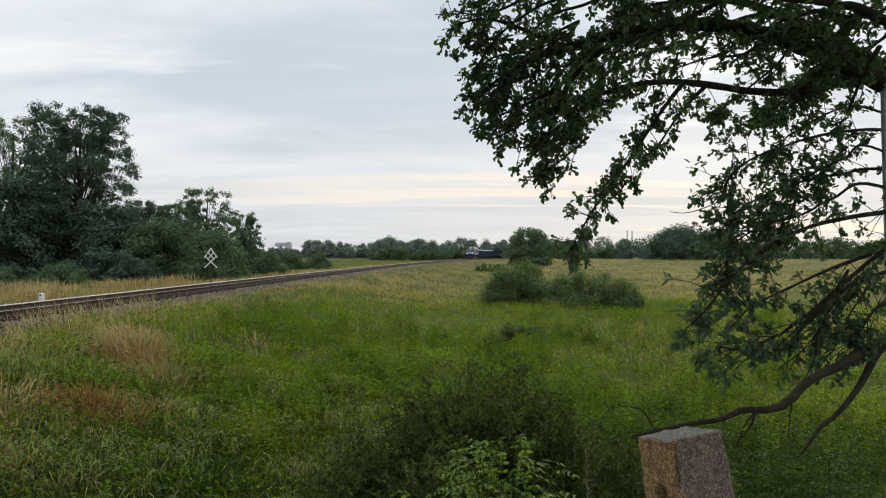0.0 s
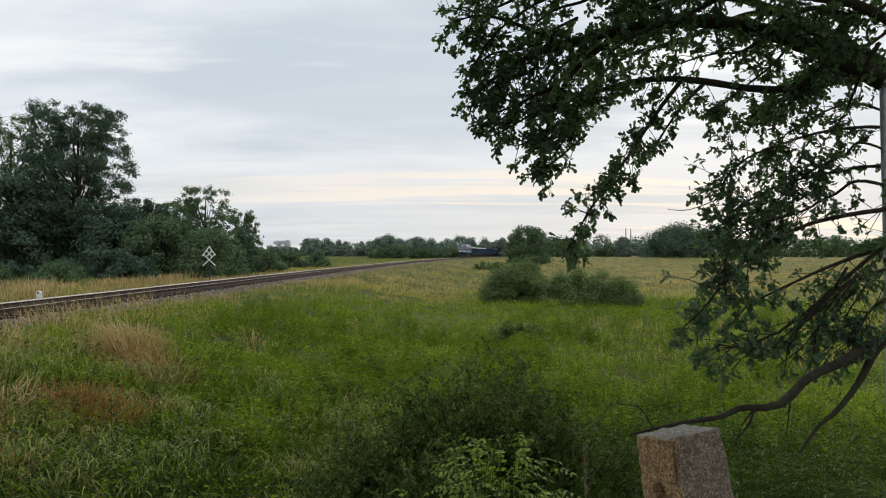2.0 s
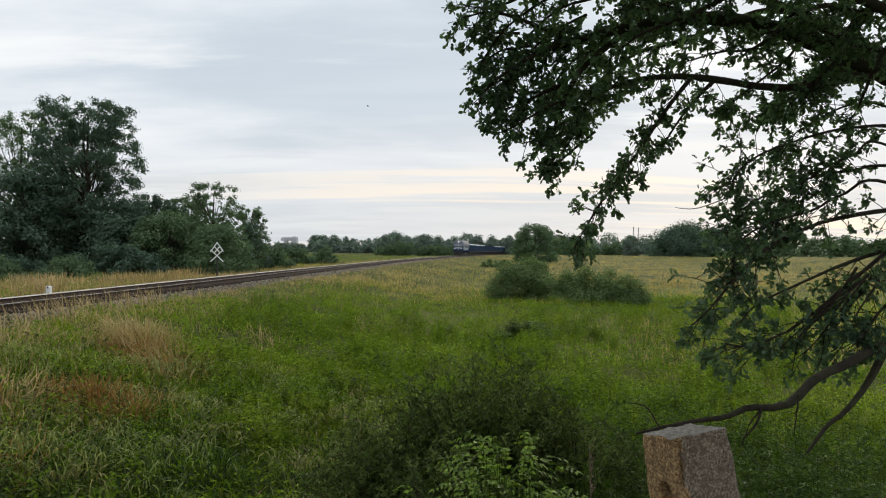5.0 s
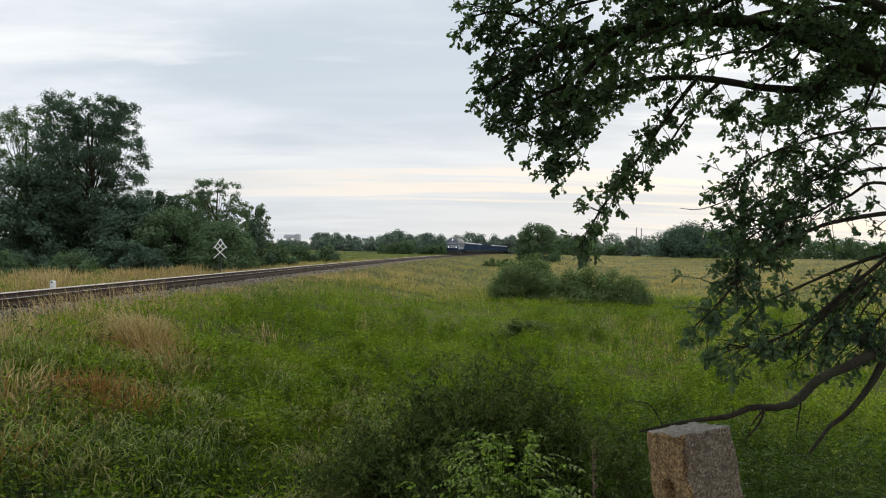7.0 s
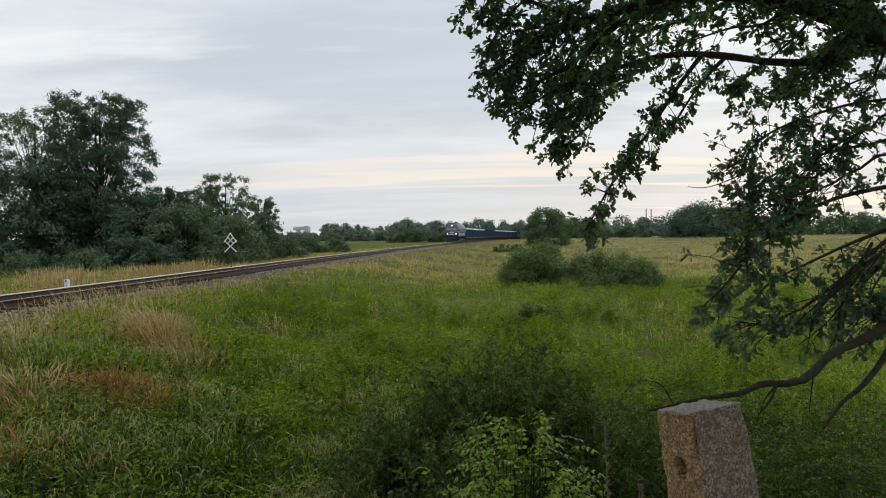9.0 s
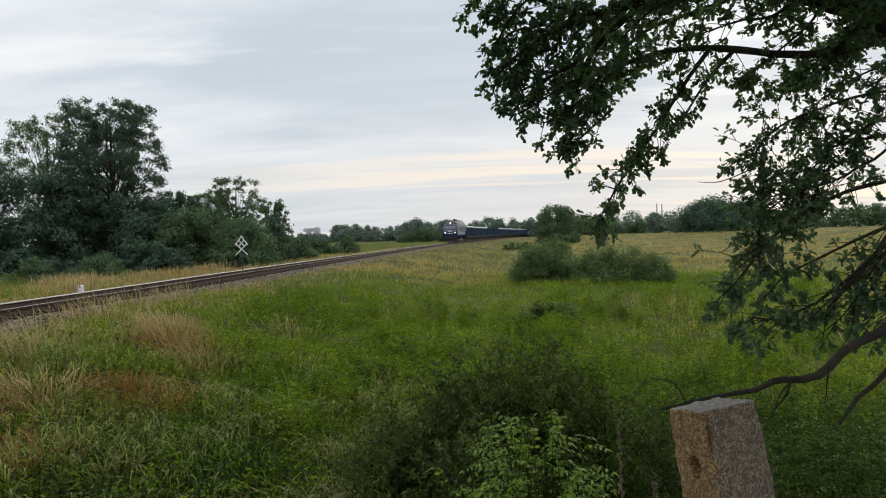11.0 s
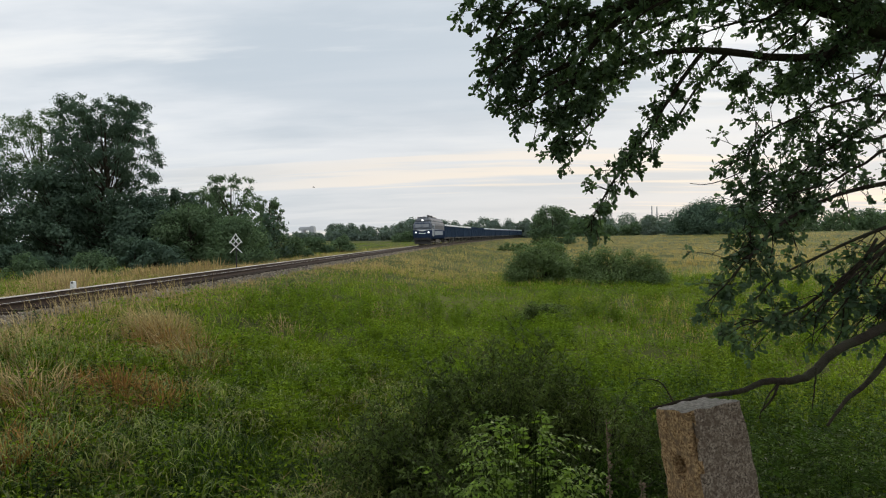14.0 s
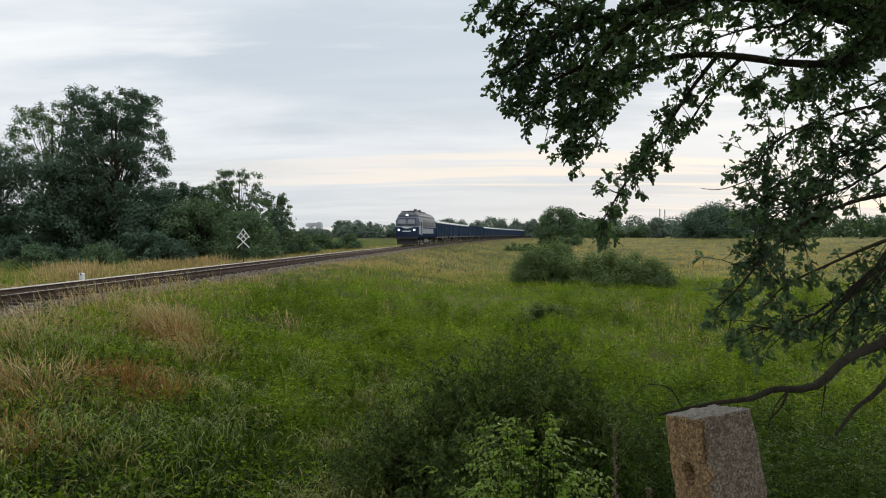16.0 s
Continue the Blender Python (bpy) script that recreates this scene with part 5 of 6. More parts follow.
def sow(n, r0, r1, hs, ws, tag, power=1.0, per=12):
    # tussocks: blades that arch out from each root
    cx, cy = scatter(n // per, r0, r1, power)
    cx, cy = np.repeat(cx, per), np.repeat(cy, per)
    n = len(cx)
    dx, dy = RNG.normal(size=n), RNG.normal(size=n)
    grow = 0.05 + 0.0022 * np.hypot(cx, cy)
    x, y = cx + dx * grow, cy + dy * grow
    d = np.abs(x - track_x(y))
    ok = (d > 1.5) & (RNG.random(n) < smoothstep(1.5, 1.85, d) * (0.35 + 1.1 * smoothstep(0.35, 0.6, vnoise(x / 1.3, y / 1.9))) + 0.28) & (y > 2.75) & (np.hypot(x - 0.9, y - 2.2) > 0.34)
    x, y, d, dx, dy = x[ok], y[ok], d[ok], dx[ok], dy[ok]
    m = len(x)
    straw, russ, hay, dark = shares(x, y)
    pick = RNG.random(m)
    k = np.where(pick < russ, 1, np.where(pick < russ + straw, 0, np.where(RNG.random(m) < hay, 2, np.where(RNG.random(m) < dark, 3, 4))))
    short = 0.5 + 0.5 * smoothstep(2.2, 5.5, d) + 0.35 * smoothstep(32, 18, y) * smoothstep(5, 3, d)
    tall = 0.35 + 0.95 * vnoise(x / 0.95, y / 0.95) + 0.45 * vnoise(x / 0.42 + 11, y / 0.42)
    h = RNG.uniform(*hs, m) * short * tall
    w = RNG.uniform(*ws, m)
    kinds = ((STRAW, "straw_grass", "dry straw-coloured seeding grass " + tag, 0.75, True), (RUSSET, "russet_grass", "withered russet grass in drifts " + tag, 0.6, True),
             (HAY, "hay_grass", "ripe yellow-green hay grass " + tag, 0.45, False), (SHADEGREEN, "dark_grass", "arching grass darkened for shade " + tag, 1.45, False), (GREEN, "green_grass", "fresh green meadow grass " + tag, 1.15, False))
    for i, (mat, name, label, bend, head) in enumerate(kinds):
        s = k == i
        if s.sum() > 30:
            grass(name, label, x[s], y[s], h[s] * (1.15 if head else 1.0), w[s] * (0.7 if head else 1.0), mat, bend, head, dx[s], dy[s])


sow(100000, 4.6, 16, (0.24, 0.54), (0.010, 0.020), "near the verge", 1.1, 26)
sow(76000, 13, 46, (0.22, 0.46), (0.011, 0.026), "on the open meadow")
sow(230000, 40, 270, (0.28, 0.5), (0.03, 0.065), "far out on the meadow", 1.3)


def tufts(name, label, mat, spots, h, w, bend, head=True):
    """Tall separate tussocks: (x, y, spread, blades)."""
    xs, ys, dxs, dys = [], [], [], []
    for x, y, r, n in spots:
        a, b = RNG.normal(size=n), RNG.normal(size=n)
        xs.append(x + a * r), ys.append(y + b * r), dxs.append(a - 0.9), dys.append(b)
    x, y = np.concatenate(xs), np.concatenate(ys)
    grass(name, label, x, y, RNG.uniform(*h, len(x)), RNG.uniform(*w, len(x)), mat, bend, head, np.concatenate(dxs), np.concatenate(dys))


tufts("straw_tussock", "tall dry straw-coloured tussock grass on the bank", STRAW, [(-7.1, 14.3, 0.30, 480), (-6.6, 13.4, 0.28, 420), (-5.5, 12.4, 0.30, 240), (-8.6, 11.6, 0.55, 420), (-7.6, 10.4, 0.4, 220), (-6.4, 8.7, 0.35, 260), (-2.6, 21.8, 0.5, 160), (-4.6, 15.6, 0.35, 90)], (0.5, 0.95), (0.005, 0.010), 0.75)
tufts("russet_tussock", "withered russet tussock grass on the bank", RUSSET, [(-6.7, 13.6, 0.30, 380), (-6.3, 12.9, 0.25, 260), (-5.5, 12.4, 0.28, 260), (-5.7, 9.9, 0.3, 300), (-4.9, 9.6, 0.3, 220), (-5.3, 7.0, 0.3, 320), (-6.1, 8.4, 0.3, 160)], (0.4, 0.75), (0.005, 0.011), 0.85)
tufts("straw_stalk", "long dry stalks leaning over the track edge", STRAW, [(-9.8, 16.5, 0.5, 160), (-9.6, 18.5, 0.5, 160), (-9.4, 20.5, 0.6, 140), (-9.2, 14.5, 0.6, 160)], (0.6, 1.05), (0.006, 0.012), 0.6)


tufts("straw_seed_grass", "tall pale seeding grass at the wood's edge", STRAW, [(-19, 40, 0.8, 260), (-17.8, 41.5, 0.8, 200), (-20.5, 39, 0.8, 200), (-23, 36, 0.9, 220), (-21, 34, 0.9, 220), (-25, 38, 1.0, 220), (-19, 30, 0.8, 160), (-16.5, 25, 0.7, 160)], (0.6, 1.0), (0.02, 0.04), 0.35)


SPOTS = []
for k in range(46):
    a = RNG.uniform(-0.72, 0.05)
    r = RNG.uniform(5.6, 11.5)
    SPOTS.append((r * math.sin(a), r * math.cos(a), RNG.uniform(0.08, 0.25), int(RNG.uniform(14, 50))))
tufts("pale_seeding_grass", "seeding grass with highlights in its pale green, arching over darker growth", PALEGREEN, SPOTS, (0.4, 0.7), (0.008, 0.014), 1.0)


def seed_heads(name, label, clumps, per, mat):
    """Nodding seed heads of grass: short arcs that bow over, in clumps above the darker growth."""
    a, r = RNG.uniform(-0.74, 0.06, clumps), RNG.uniform(4.8, 13.5, clumps)
    cx, cy = r * np.sin(a), r * np.cos(a)
    keep = vnoise(cx / 0.6 + 5, cy / 0.6 + 2) > 0.38
    cx, cy = np.repeat(cx[keep], per), np.repeat(cy[keep], per)
    n = len(cx)
    ox, oy = RNG.normal(size=n) * 0.13, RNG.normal(size=n) * 0.13
    x, y = cx + ox, cy + oy
    rise = (0.16 + 0.40 * vnoise(x / 0.95, y / 0.95)) * RNG.uniform(0.75, 1.2, n)
    base = np.stack([x, y, ground_z(x, y) + rise], 1)
    az = np.arctan2(oy, ox + 0.08) + RNG.normal(size=n) * 0.6
    out = np.stack([np.cos(az), np.sin(az), 0 * az], 1)
    side = np.stack([-np.sin(az), np.cos(az), 0 * az], 1)
    h, w = RNG.uniform(0.14, 0.27, n)[:, None], RNG.uniform(0.009, 0.016, n)[:, None]
    up = np.array([0, 0, 1.0])
    p0, p1, p2, p3 = base, base + h * (0.16 * out + 0.50 * up), base + h * (0.50 * out + 0.62 * up), base + h * (0.85 * out + 0.36 * up)
    v = np.stack([p0 - side * w * 0.2, p0 + side * w * 0.2, p1 - side * w * 0.4, p1 + side * w * 0.4, p2 - side * w * 0.5, p2 + side * w * 0.5, p3], 1).reshape(-1, 3)
    i = (np.arange(n) * 7)[:, None]
    thing(name, mesh_of(name, v, np.vstack([i + [0, 1, 3, 2], i + [2, 3, 5, 4]]), i + [4, 5, 6]), mat, label, "grass", "", "stuff")


seed_heads("seed_head_grass", "pale nodding seed heads of grass over dark growth", 900, 9, SEEDHEAD)


def herbs(name, label, n, r0, r1, size, rise, mat, power=1.0):
    """Low leafy plants between the grass: single leaves held at many heights."""
    cx, cy = scatter(n // 14, r0, r1, power)
    cx, cy = np.repeat(cx, 14), np.repeat(cy, 14)
    grow = 0.07 + 0.003 * np.hypot(cx, cy)
    n = len(cx)
    x, y = cx + RNG.normal(size=n) * grow, cy + RNG.normal(size=n) * grow
    d = x - track_x(y)
    straw, russ, hay, dark = shares(x, y)
    ok = (np.abs(d) > 3) & (y > 2.9) & (np.hypot(x - 0.9, y - 2.2) > 0.4) & (RNG.random(n) > straw + russ + 0.7 * hay)
    x, y = x[ok], y[ok]
    n = len(x)
    lump = 0.35 + 1.3 * vnoise(x / 0.9 + 3, y / 0.9)
    pos = np.stack([x, y, ground_z(x, y) + rise * lump * RNG.random(n) ** 0.7], 1)
    way = random_dirs(n) * [1, 1, 0.5]
    nrm = unit(RNG.normal(size=(n, 3)) * 0.45 + [0, 0, 1])
    thing(name, leaves_mesh(name, pos, way, nrm, RNG.uniform(*size, n), CLUMP_T), mat, label, "herbs", "", "stuff")


herbs("low_herbs", "low leafy herbs between grass near the verge", 40000, 4.6, 15, (0.03, 0.065), 0.42, HERB)
herbs("low_herbs", "low leafy herbs on the open meadow", 120000, 11, 50, (0.045, 0.10), 0.36, HERB)


# ---- the goods train ----
def loft_slices(slices, corner=6):
    """A solid from level slices (z, half width, front, back, corner radius), rounded in plan."""
    bm = bmesh.new()
    rings = []
    for z, w, f, b, r in slices:
        ring = []
        for cx, cy, a0 in ((w - r, b - r, 0), (-w + r, b - r, 90), (-w + r, f + r, 180), (w - r, f + r, 270)):
            for k in range(corner + 1):
                a = radians(a0 + 90 * k / corner)
                ring.append(bm.verts.new((cx + r * math.cos(a), cy + r * math.sin(a), z)))
        rings.append(ring)
    n = len(rings[0])
    for a, b in zip(rings, rings[1:]):
        for j in range(n):
            bm.faces.new((a[j], a[(j + 1) % n], b[(j + 1) % n], b[j]))
    bm.faces.new(list(reversed(rings[0]))), bm.faces.new(rings[-1])
    for f in bm.faces:
        f.smooth = len(f.verts) == 4
    return bm


def panel(bm, corners, thick, out):
    """A thin slab on four corners, standing out along a direction."""
    a = [bm.verts.new(Vector(c)) for c in corners]
    b = [bm.verts.new(Vector(c) + Vector(out) * thick) for c in corners]
    bm.faces.new(a), bm.faces.new(list(reversed(b)))
    for i in range(4):
        bm.faces.new((a[i], b[i], b[(i + 1) % 4], a[(i + 1) % 4]))
    bmesh.ops.recalc_face_normals(bm, faces=bm.faces)
    return bm


def wheelset(parent, y, r, mesh_store):
    if r not in mesh_store:
        bm = bmesh.new()
        rod(bm, (-0.68, 0, 0), (0.68, 0, 0), 0.08, 10)
        for s in (-1, 1):
            rod(bm, (s * 0.69, 0, 0), (s * 0.82, 0, 0), r, 24)
            rod(bm, (s * 0.66, 0, 0), (s * 0.69, 0, 0), r + 0.03, 24)
            box(bm, min(s * 0.82, s * 0.835), max(s * 0.82, s * 0.835), -r * 0.8, r * 0.8, -0.04, 0.04)
        me = bpy.data.meshes.new("wheelset")
        bm.to_mesh(me)
        bm.free()
        mesh_store[r] = me
    ob = part("wheelset", mesh_store[r], WHEELSTEEL, parent)
    ob.location = (0, y, r)
    return ob, y, r


WHEELS, STORE, VEHICLES = [], {}, []


def bogie(parent, y, axles, r):
    bm = bmesh.new()
    span = (max(axles) - min(axles)) / 2 + r + 0.15
    for s in (-1, 1):
        box(bm, min(s * 0.93, s * 1.10), max(s * 0.93, s * 1.10), y - span, y + span, r - 0.10, r + 0.16, 0.03)
        for a in axles:
            box(bm, min(s * 0.90, s * 1.18), max(s * 0.90, s * 1.18), y + a - 0.16, y + a + 0.16, r - 0.17, r + 0.14, 0.03)
            rod(bm, (s * 1.02, y + a + 0.33, r + 0.1), (s * 1.02, y + a + 0.33, r + 0.42), 0.09, 8)
            rod(bm, (s * 1.02, y + a - 0.33, r + 0.1), (s * 1.02, y + a - 0.33, r + 0.42), 0.09, 8)
    box(bm, -0.95, 0.95, y - 0.25, y + 0.25, r + 0.1, r + 0.45, 0.03)
    part("bogie", bm, SOOT, parent)
    for a in axles:
        WHEELS.append(wheelset(parent, y + a, r, STORE))


def buffers(parent, y, s):
    for x in (-0.875, 0.875):
        bm = bmesh.new()
        rod(bm, (x, y, 1.05), (x, y + s * 0.42, 1.05), 0.10, 12)
        rod(bm, (x, y + s * 0.42, 1.05), (x, y + s * 0.50, 1.05), 0.23, 16)
        part("buffer", bm, SOOT, parent)
    bm = bmesh.new()
    rod(bm, (0, y, 1.0), (0, y + s * 0.4, 0.95), 0.06, 8)
    rod(bm, (0, y + s * 0.36, 0.95), (0, y + s * 0.40, 0.45), 0.04, 8)
    part("coupling_hook", bm, SOOT, parent)


def make_loco():
    L = 8.3
    root = thing("diesel_locomotive", None, None, "dark blue and grey diesel locomotive with lit headlights", "locomotive")
    body = loft_slices([(0.95, 1.42, -L + 0.05, L - 0.05, 0.25), (1.15, 1.52, -L, L, 0.35), (2.45, 1.525, -L - 0.02, L, 0.38)])
    part("lower_body", body, BLUE, root, "dark navy blue paint")
    part("waist_band", loft_slices([(2.45, 1.532, -L - 0.03, L, 0.38), (2.55, 1.532, -L - 0.01, L, 0.38)]), GREY, root, "pale waist stripe")
    part("upper_body", loft_slices([(2.55, 1.525, -L, L, 0.40), (2.80, 1.52, -L + 0.04, L, 0.42), (3.55, 1.46, -L + 0.42, L - 0.1, 0.5), (3.86, 1.36, -L + 0.72, L - 0.2, 0.55)]), SLATE, root, "slate grey cab and hood sides")
    part("roof", loft_slices([(3.86, 1.38, -L + 0.66, L - 0.2, 0.55), (4.05, 1.28, -L + 0.76, L - 0.25, 0.55), (4.36, 1.02, -L + 1.05, L - 0.5, 0.5), (4.55, 0.62, -L + 1.5, L - 0.9, 0.4), (4.60, 0.25, -L + 1.9, L - 1.3, 0.2)]), ROOF, root, "dark grey rounded roof")
    # two windscreens with pale frames on the sloping front
    for s in (-1, 1):
        x0, x1 = sorted((s * 0.09, s * 1.12))
        yb, yt = -L + 0.06, -L + 0.41
        bm = panel(bmesh.new(), [(x0 - 0.05, yb - 0.02, 2.80), (x1 + 0.05, yb - 0.02, 2.80), (x1 + 0.03, yt - 0.02, 3.56), (x0 - 0.03, yt - 0.02, 3.56)], 0.03, (0, -1, 0.4))
        fr = part("windscreen_frame", bm, BLUE, root, "dark blue window frame")
        bm = panel(bmesh.new(), [(x0, yb - 0.035, 2.85), (x1, yb - 0.035, 2.85), (x1 - 0.02, yt - 0.045, 3.51), (x0 + 0.02, yt - 0.045, 3.51)], 0.025, (0, -1, 0.4))
        part("pane", bm, GLASS, fr)
    for x, z, r, y in ((-1.02, 2.08, 0.115, -L - 0.02), (1.02, 2.08, 0.115, -L - 0.02), (0, 4.02, 0.11, -L + 0.62)):
        bm = bmesh.new()
        rod(bm, (x, y + 0.1, z), (x, y - 0.06, z), r + 0.045, 18)
        h = part("headlight", bm, RIM, root, "round headlight, lit")
        bm = bmesh.new()
        rod(bm, (x, y - 0.05, z), (x, y - 0.075, z), r * 0.75, 18)
        part("lens", bm, LAMP, h)
    bm = panel(bmesh.new(), [(-0.85, -L - 0.05, 2.50), (0.85, -L - 0.05, 2.42), (0.18, -L - 0.05, 2.26), (-0.18, -L - 0.05, 2.26)], 0.012, (0, -1, 0))
    part("front_chevron", bm, WHITEPAINT, root, "white chevron under the windscreens")
    bm = bmesh.new()
    box(bm, -0.55, 0.55, -L - 0.05, -L - 0.035, 1.86, 1.98)
    part("number_plate", bm, RIM, root, "pale unreadable plate")
    bm = bmesh.new()
    box(bm, -1.38, 1.38, -L - 0.02, -L + 0.3, 0.86, 1.22, 0.04)
    part("buffer_beam", bm, SOOT, root)
    bm = panel(bmesh.new(), [(-1.3, -L + 0.15, 0.22), (1.3, -L + 0.15, 0.22), (1.3, -L + 0.25, 0.85), (-1.3, -L + 0.25, 0.85)], 0.04, (0, -1, 0))
    part("snow_plough", bm, SOOT, root)
    for s in (-1, 1):
        bm = bmesh.new()
        box(bm, min(s * 1.52, s * 1.542), max(s * 1.52, s * 1.542), -L + 0.50, -L + 3.4, 1.5, 3.42, 0.008)
        side = part("cab_side_panel", bm, GREY, root, "light grey cab side")
        bm = bmesh.new()
        box(bm, min(s * 1.52, s * 1.555), max(s * 1.52, s * 1.555), -L + 0.75, -L + 1.55, 2.62, 3.2, 0.008)
        part("side_window", bm, GLASS, side)
        bm = bmesh.new()
        box(bm, min(s * 1.52, s * 1.555), max(s * 1.52, s * 1.555), -L + 2.1, -L + 2.75, 1.25, 3.15, 0.01)
        part("cab_door", bm, BLUE, side)
        for k in range(8):
            bm = bmesh.new()
            y = -L + 4.0 + k * 1.45
            box(bm, min(s * 1.51, s * 1.55), max(s * 1.51, s * 1.55), y, y + 1.0, 2.65, 3.25, 0.01)
            part("side_grille", bm, ROOF, root, "dark ventilation grille")
        bm = bmesh.new()
        box(bm, min(s * 1.52, s * 1.538), max(s * 1.52, s * 1.538), -L + 3.6, L - 3.0, 1.62, 2.30, 0.008)
        part("side_band", bm, GREY, root, "light grey band along the side")
        # Pale strip added where the roof edge would mirror the sky.
        bm = bmesh.new()
        box(bm, min(s * 1.16, s * 1.36), max(s * 1.16, s * 1.36), -L + 1.4, L - 1.2, 3.90, 3.98, 0.01)
        part("roof_gutter", bm, GREY, root, "pale strip for the sky's reflection along the roof edge")
        bm = bmesh.new()
        rod(bm, (s * 1.56, -L + 1.95, 1.3), (s * 1.56, -L + 1.95, 2.6), 0.02, 6)
        part("grab_rail", bm, RIM, root)
        bm = bmesh.new()
        for k in range(3):
            box(bm, min(s * 1.25, s * 1.51), max(s * 1.25, s * 1.51), -L + 2.15, -L + 2.7, 0.4 + 0.28 * k, 0.44 + 0.28 * k)
        part("cab_steps", bm, SOOT, root)
    for y in (-4.9, -4.4):
        bm = bmesh.new()
        rod(bm, (0.2, y, 4.5), (0.2, y - 0.45, 4.68), 0.05, 8, 0.09)
        part("air_horn", bm, RIM, root)
    bm = bmesh.new()
    rod(bm, (-0.95, -L + 1.15, 4.52), (0.95, -L + 1.15, 4.52), 0.05, 8)
    for x in (-0.7, 0.7):
        rod(bm, (x, -L + 1.2, 4.2), (x, -L + 1.15, 4.52), 0.035, 6)
    part("aerial_bar", bm, SOOT, root, "dark bar across the cab roof")
    for y in (-1.6, 1.7):
        bm = bmesh.new()
        rod(bm, (0, y, 4.5), (0, y, 5.0), 0.24, 14)
        part("exhaust_stack", bm, SOOT, root, "sooty exhaust stack")
    for y, w, l in ((-3.0, 0.55, 1.0), (0.0, 0.7, 1.5), (3.2, 0.6, 1.2)):
        bm = bmesh.new()
        box(bm, -w, w, y - l, y + l, 4.45, 4.72, 0.05)
        part("roof_hatch", bm, SOOT, root, "dark roof hatch")
    bm = bmesh.new()
    box(bm, -1.25, 1.25, -2.0, 2.0, 0.35, 0.98, 0.08)
    part("fuel_tank", bm, SOOT, root)
    bogie(root, -4.3, (-2.1, 0, 2.1), 0.525)
    bogie(root, 4.3, (-2.1, 0, 2.1), 0.525)
    buffers(root, -L, -1), buffers(root, L, 1)
    VEHICLES.append((root, 8.8))
    return root


def make_wagon(offset, rim_mat):
    L, H = 7.55, 3.42
    root = thing("goods_wagon", None, None, "high-sided blue-grey open goods wagon loaded with coal", "railway wagon", "wagons of the goods train")
    bm = bmesh.new()
    box(bm, -1.3, 1.3, -L, L, 0.92, 1.24, 0.03)
    part("underframe", bm, SOOT, root)
    for s in (-1, 1):
        bm = bmesh.new()
        box(bm, min(s * 1.34, s * 1.42), max(s * 1.34, s * 1.42), -L, L, 1.22, H, 0.012)
        side = part("side_wall", bm, WAGON, root, "blue-grey steel side")
        for k in range(9):
            bm = bmesh.new()
            y = -L + 0.08 + k * (2 * L - 0.16) / 8
            box(bm, min(s * 1.42, s * 1.50), max(s * 1.42, s * 1.50), y - 0.06, y + 0.06, 1.1, H - 0.05, 0.012)
            part("rib", bm, WAGON, side)
        bm = bmesh.new()
        box(bm, min(s * 1.32, s * 1.52), max(s * 1.32, s * 1.52), -L, L, H - 0.12, H + 0.16, 0.02)
        part("top_rim", bm, rim_mat, side, "pale top rim")
        bm = bmesh.new()
        box(bm, -1.34, 1.34, min(s * (L - 0.08), s * L), max(s * (L - 0.08), s * L), 1.22, H + 0.05, 0.012)
        part("end_wall", bm, WAGON, root)
    bm = loft_slices([(1.3, 1.33, -L + 0.1, L - 0.1, 0.02), (H - 0.35, 1.33, -L + 0.1, L - 0.1, 0.02), (H + 0.02, 0.75, -L + 0.9, L - 0.9, 0.4)])
    part("coal", bm, COAL, root, "heaped black coal")
    bogie(root, -5.1, (-0.9, 0.9), 0.46)
    bogie(root, 5.1, (-0.9, 0.9), 0.46)
    buffers(root, -L, -1), buffers(root, L, 1)
    VEHICLES.append((root, offset))


make_loco()
for i in range(13):
    make_wagon(17.6 + 16.1 * i + 8.05, RIM if i not in (3, 4) else WAGON)


# ---- birds over the meadow ----
def make_bird():
    root = thing("swallow", None, None, "small dark swallow gliding over the meadow", "bird", "swallows")
    bm = bmesh.new()
    bmesh.ops.create_icosphere(bm, subdivisions=2, radius=1.0, matrix=Matrix.Diagonal((0.075, 0.022, 0.024, 1)))
    part("body", bm, SOOT, root)
    for s in (-1, 1):
        bm = bmesh.new()
        panel(bm, [(0.04, s * 0.015, 0.01), (-0.03, s * 0.015, 0.01), (-0.06, s * 0.17, 0.045), (0.0, s * 0.10, 0.035)], 0.006, (0, 0, 1))
        part("wing", bm, SOOT, root)
    bm = bmesh.new()
    panel(bm, [(-0.06, 0.012, 0), (-0.06, -0.012, 0), (-0.13, -0.03, 0), (-0.13, 0.03, 0)], 0.005, (0, 0, 1))
    part("tail", bm, SOOT, root)
    return root


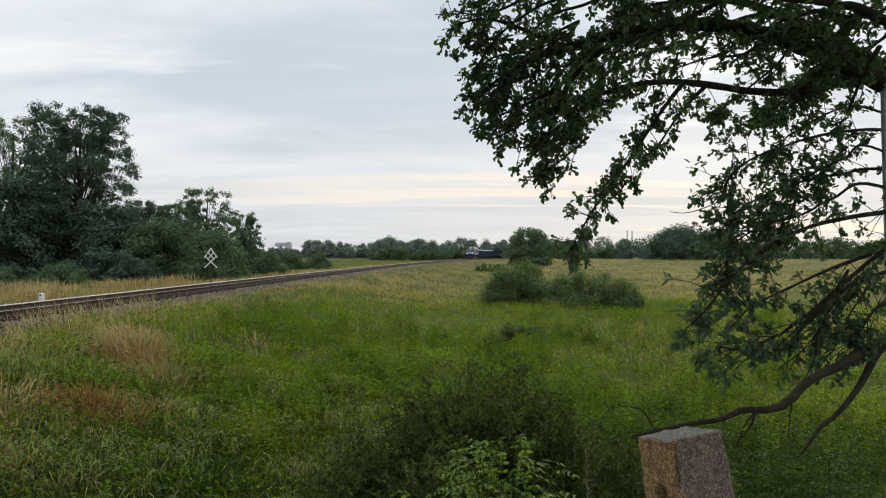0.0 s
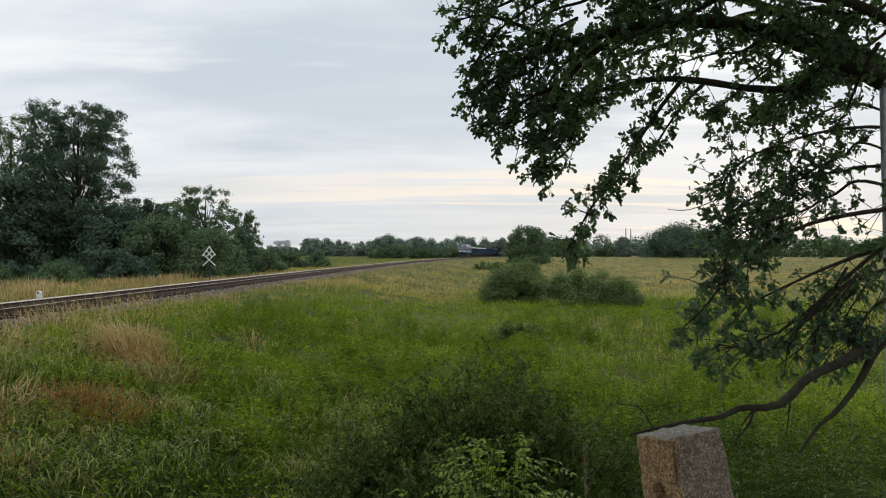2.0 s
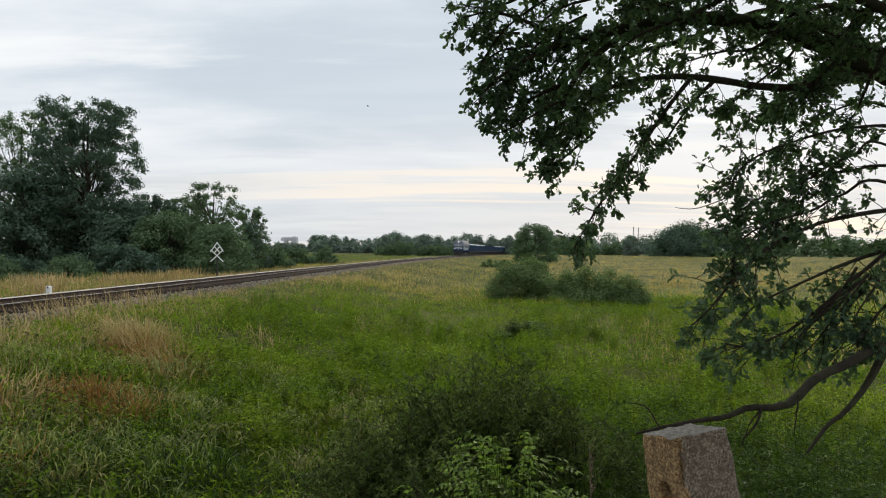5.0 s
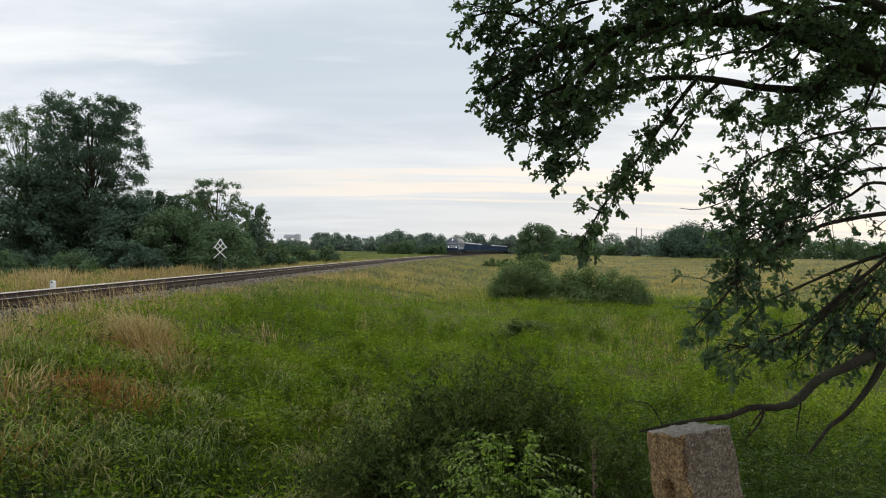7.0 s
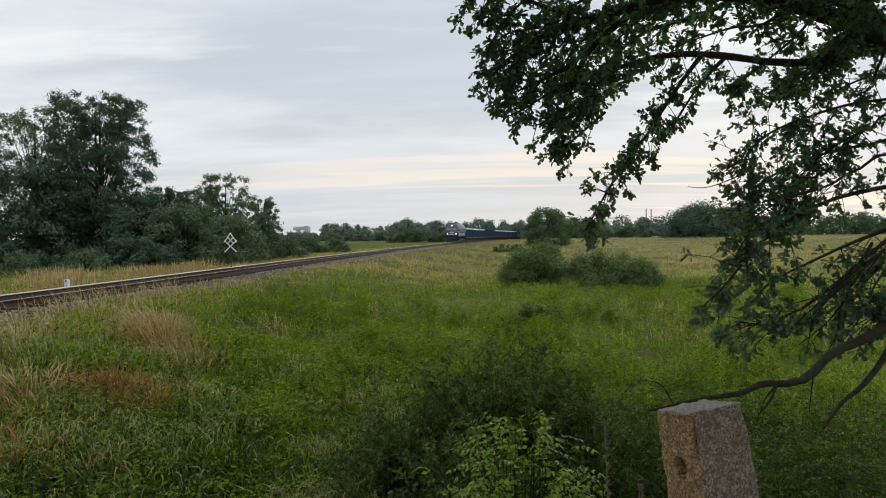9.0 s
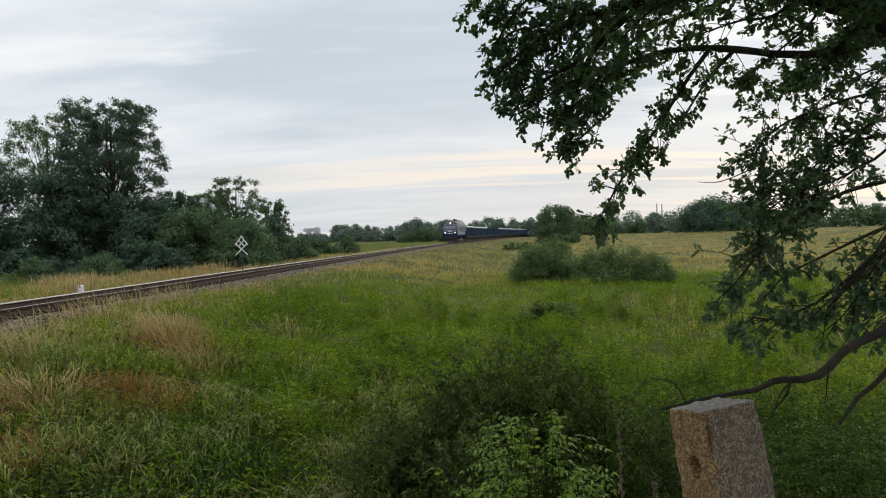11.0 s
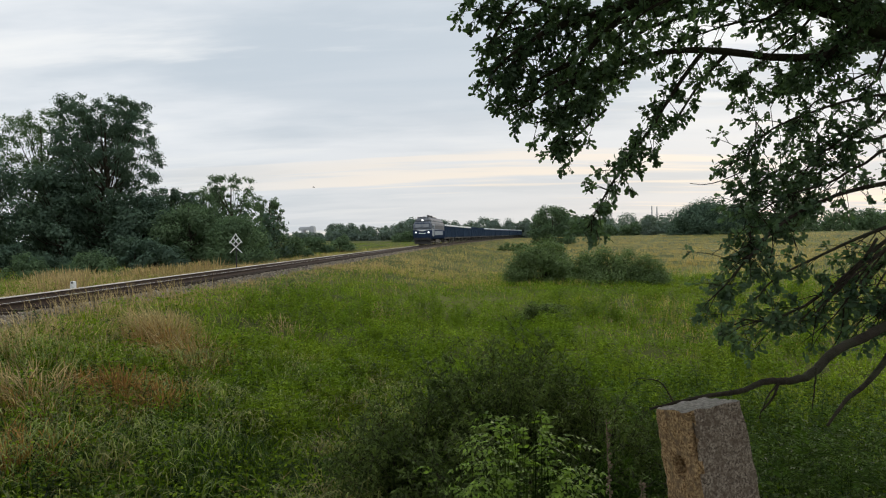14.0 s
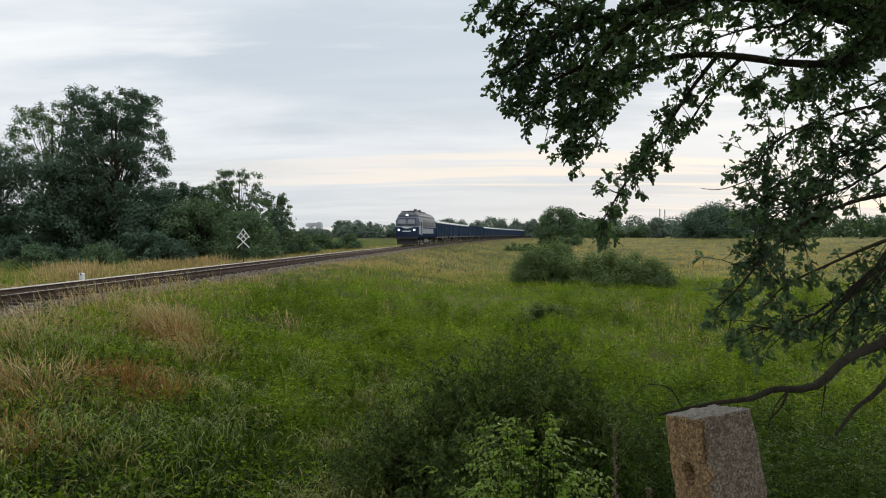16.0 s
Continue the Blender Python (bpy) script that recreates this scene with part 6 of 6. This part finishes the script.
BIRDS = [(make_bird(), [(0, -43.6, 45, 9.3), (3.1, -23.3, 45, 10.2), (3.9, -15.7, 45, 10.9), (4.2, -13.0, 45, 11.1), (6.0, 3.5, 46, 13.0), (8.0, 24, 50, 14.5), (16.0, 110, 70, 24.0)]),
         (make_bird(), [(0, -152, 60, 6.0), (10.0, -51, 45, 4.0), (14.2, -8.7, 45, 5.46), (14.7, -3.6, 45, 6.0), (16.0, 9.6, 45, 7.6)])]

# ---- sleepers ----
ME = bpy.data.meshes.new("sleeper")
BM = bmesh.new()
box(BM, -1.3, 1.3, -0.13, 0.13, -0.26, -0.165, 0.012)
BM.to_mesh(ME), BM.free()
ME.materials.append(SLEEPER)
for i in range(160):
    y = 13 + i * 0.62
    ob = new("sleeper", ME)
    ob.parent = track
    ob.matrix_local = pose(float(track_x(y)), y, RAIL_Z + 0.006 * math.sin(i * 1.7), 0, 0, math.degrees(-math.atan(track_slope(y))) + 0.6 * math.sin(i * 2.9))
FAR = []
for i in range(520):
    y = 13 + (160 + i) * 0.62
    FAR.append((float(track_x(y)), y))
CUBE = np.array([(sx, sy, sz) for sx in (-1.3, 1.3) for sy in (-0.13, 0.13) for sz in (-0.26, -0.165)])
QUADS = np.array([(0, 1, 3, 2), (4, 6, 7, 5), (0, 4, 5, 1), (2, 3, 7, 6), (1, 5, 7, 3), (0, 2, 6, 4)])
FV = np.array([[(x, y, RAIL_Z)] for x, y in FAR]) + CUBE[None]
part("far_sleepers", mesh_of("far_sleepers", FV.reshape(-1, 3), (QUADS[None] + (np.arange(len(FAR)) * 8)[:, None, None]).reshape(-1, 4)), SLEEPER, track)["kind"] = "stuff"


# ---- what moves ----
SPEED, START = 9.62, 234.5


def motions():
    for ob, path in BIRDS:
        walk(ob, [(t, pose(x, y, z, 0, 0, 4)) for t, x, y, z in path])
    for ob, back in VEHICLES:
        rows = []
        for t in range(17):
            y = START - SPEED * t + back
            rows.append((t, pose(float(track_x(y)), y, RAIL_Z, 0, 0, -math.degrees(math.atan(track_slope(y))))))
        walk(ob, rows)
    for ob, y, r in WHEELS:
        walk(ob, [(k / 15, pose(0, y, r, math.degrees(SPEED * k / 15 / r), 0, 0)) for k in range(241)])


motions()
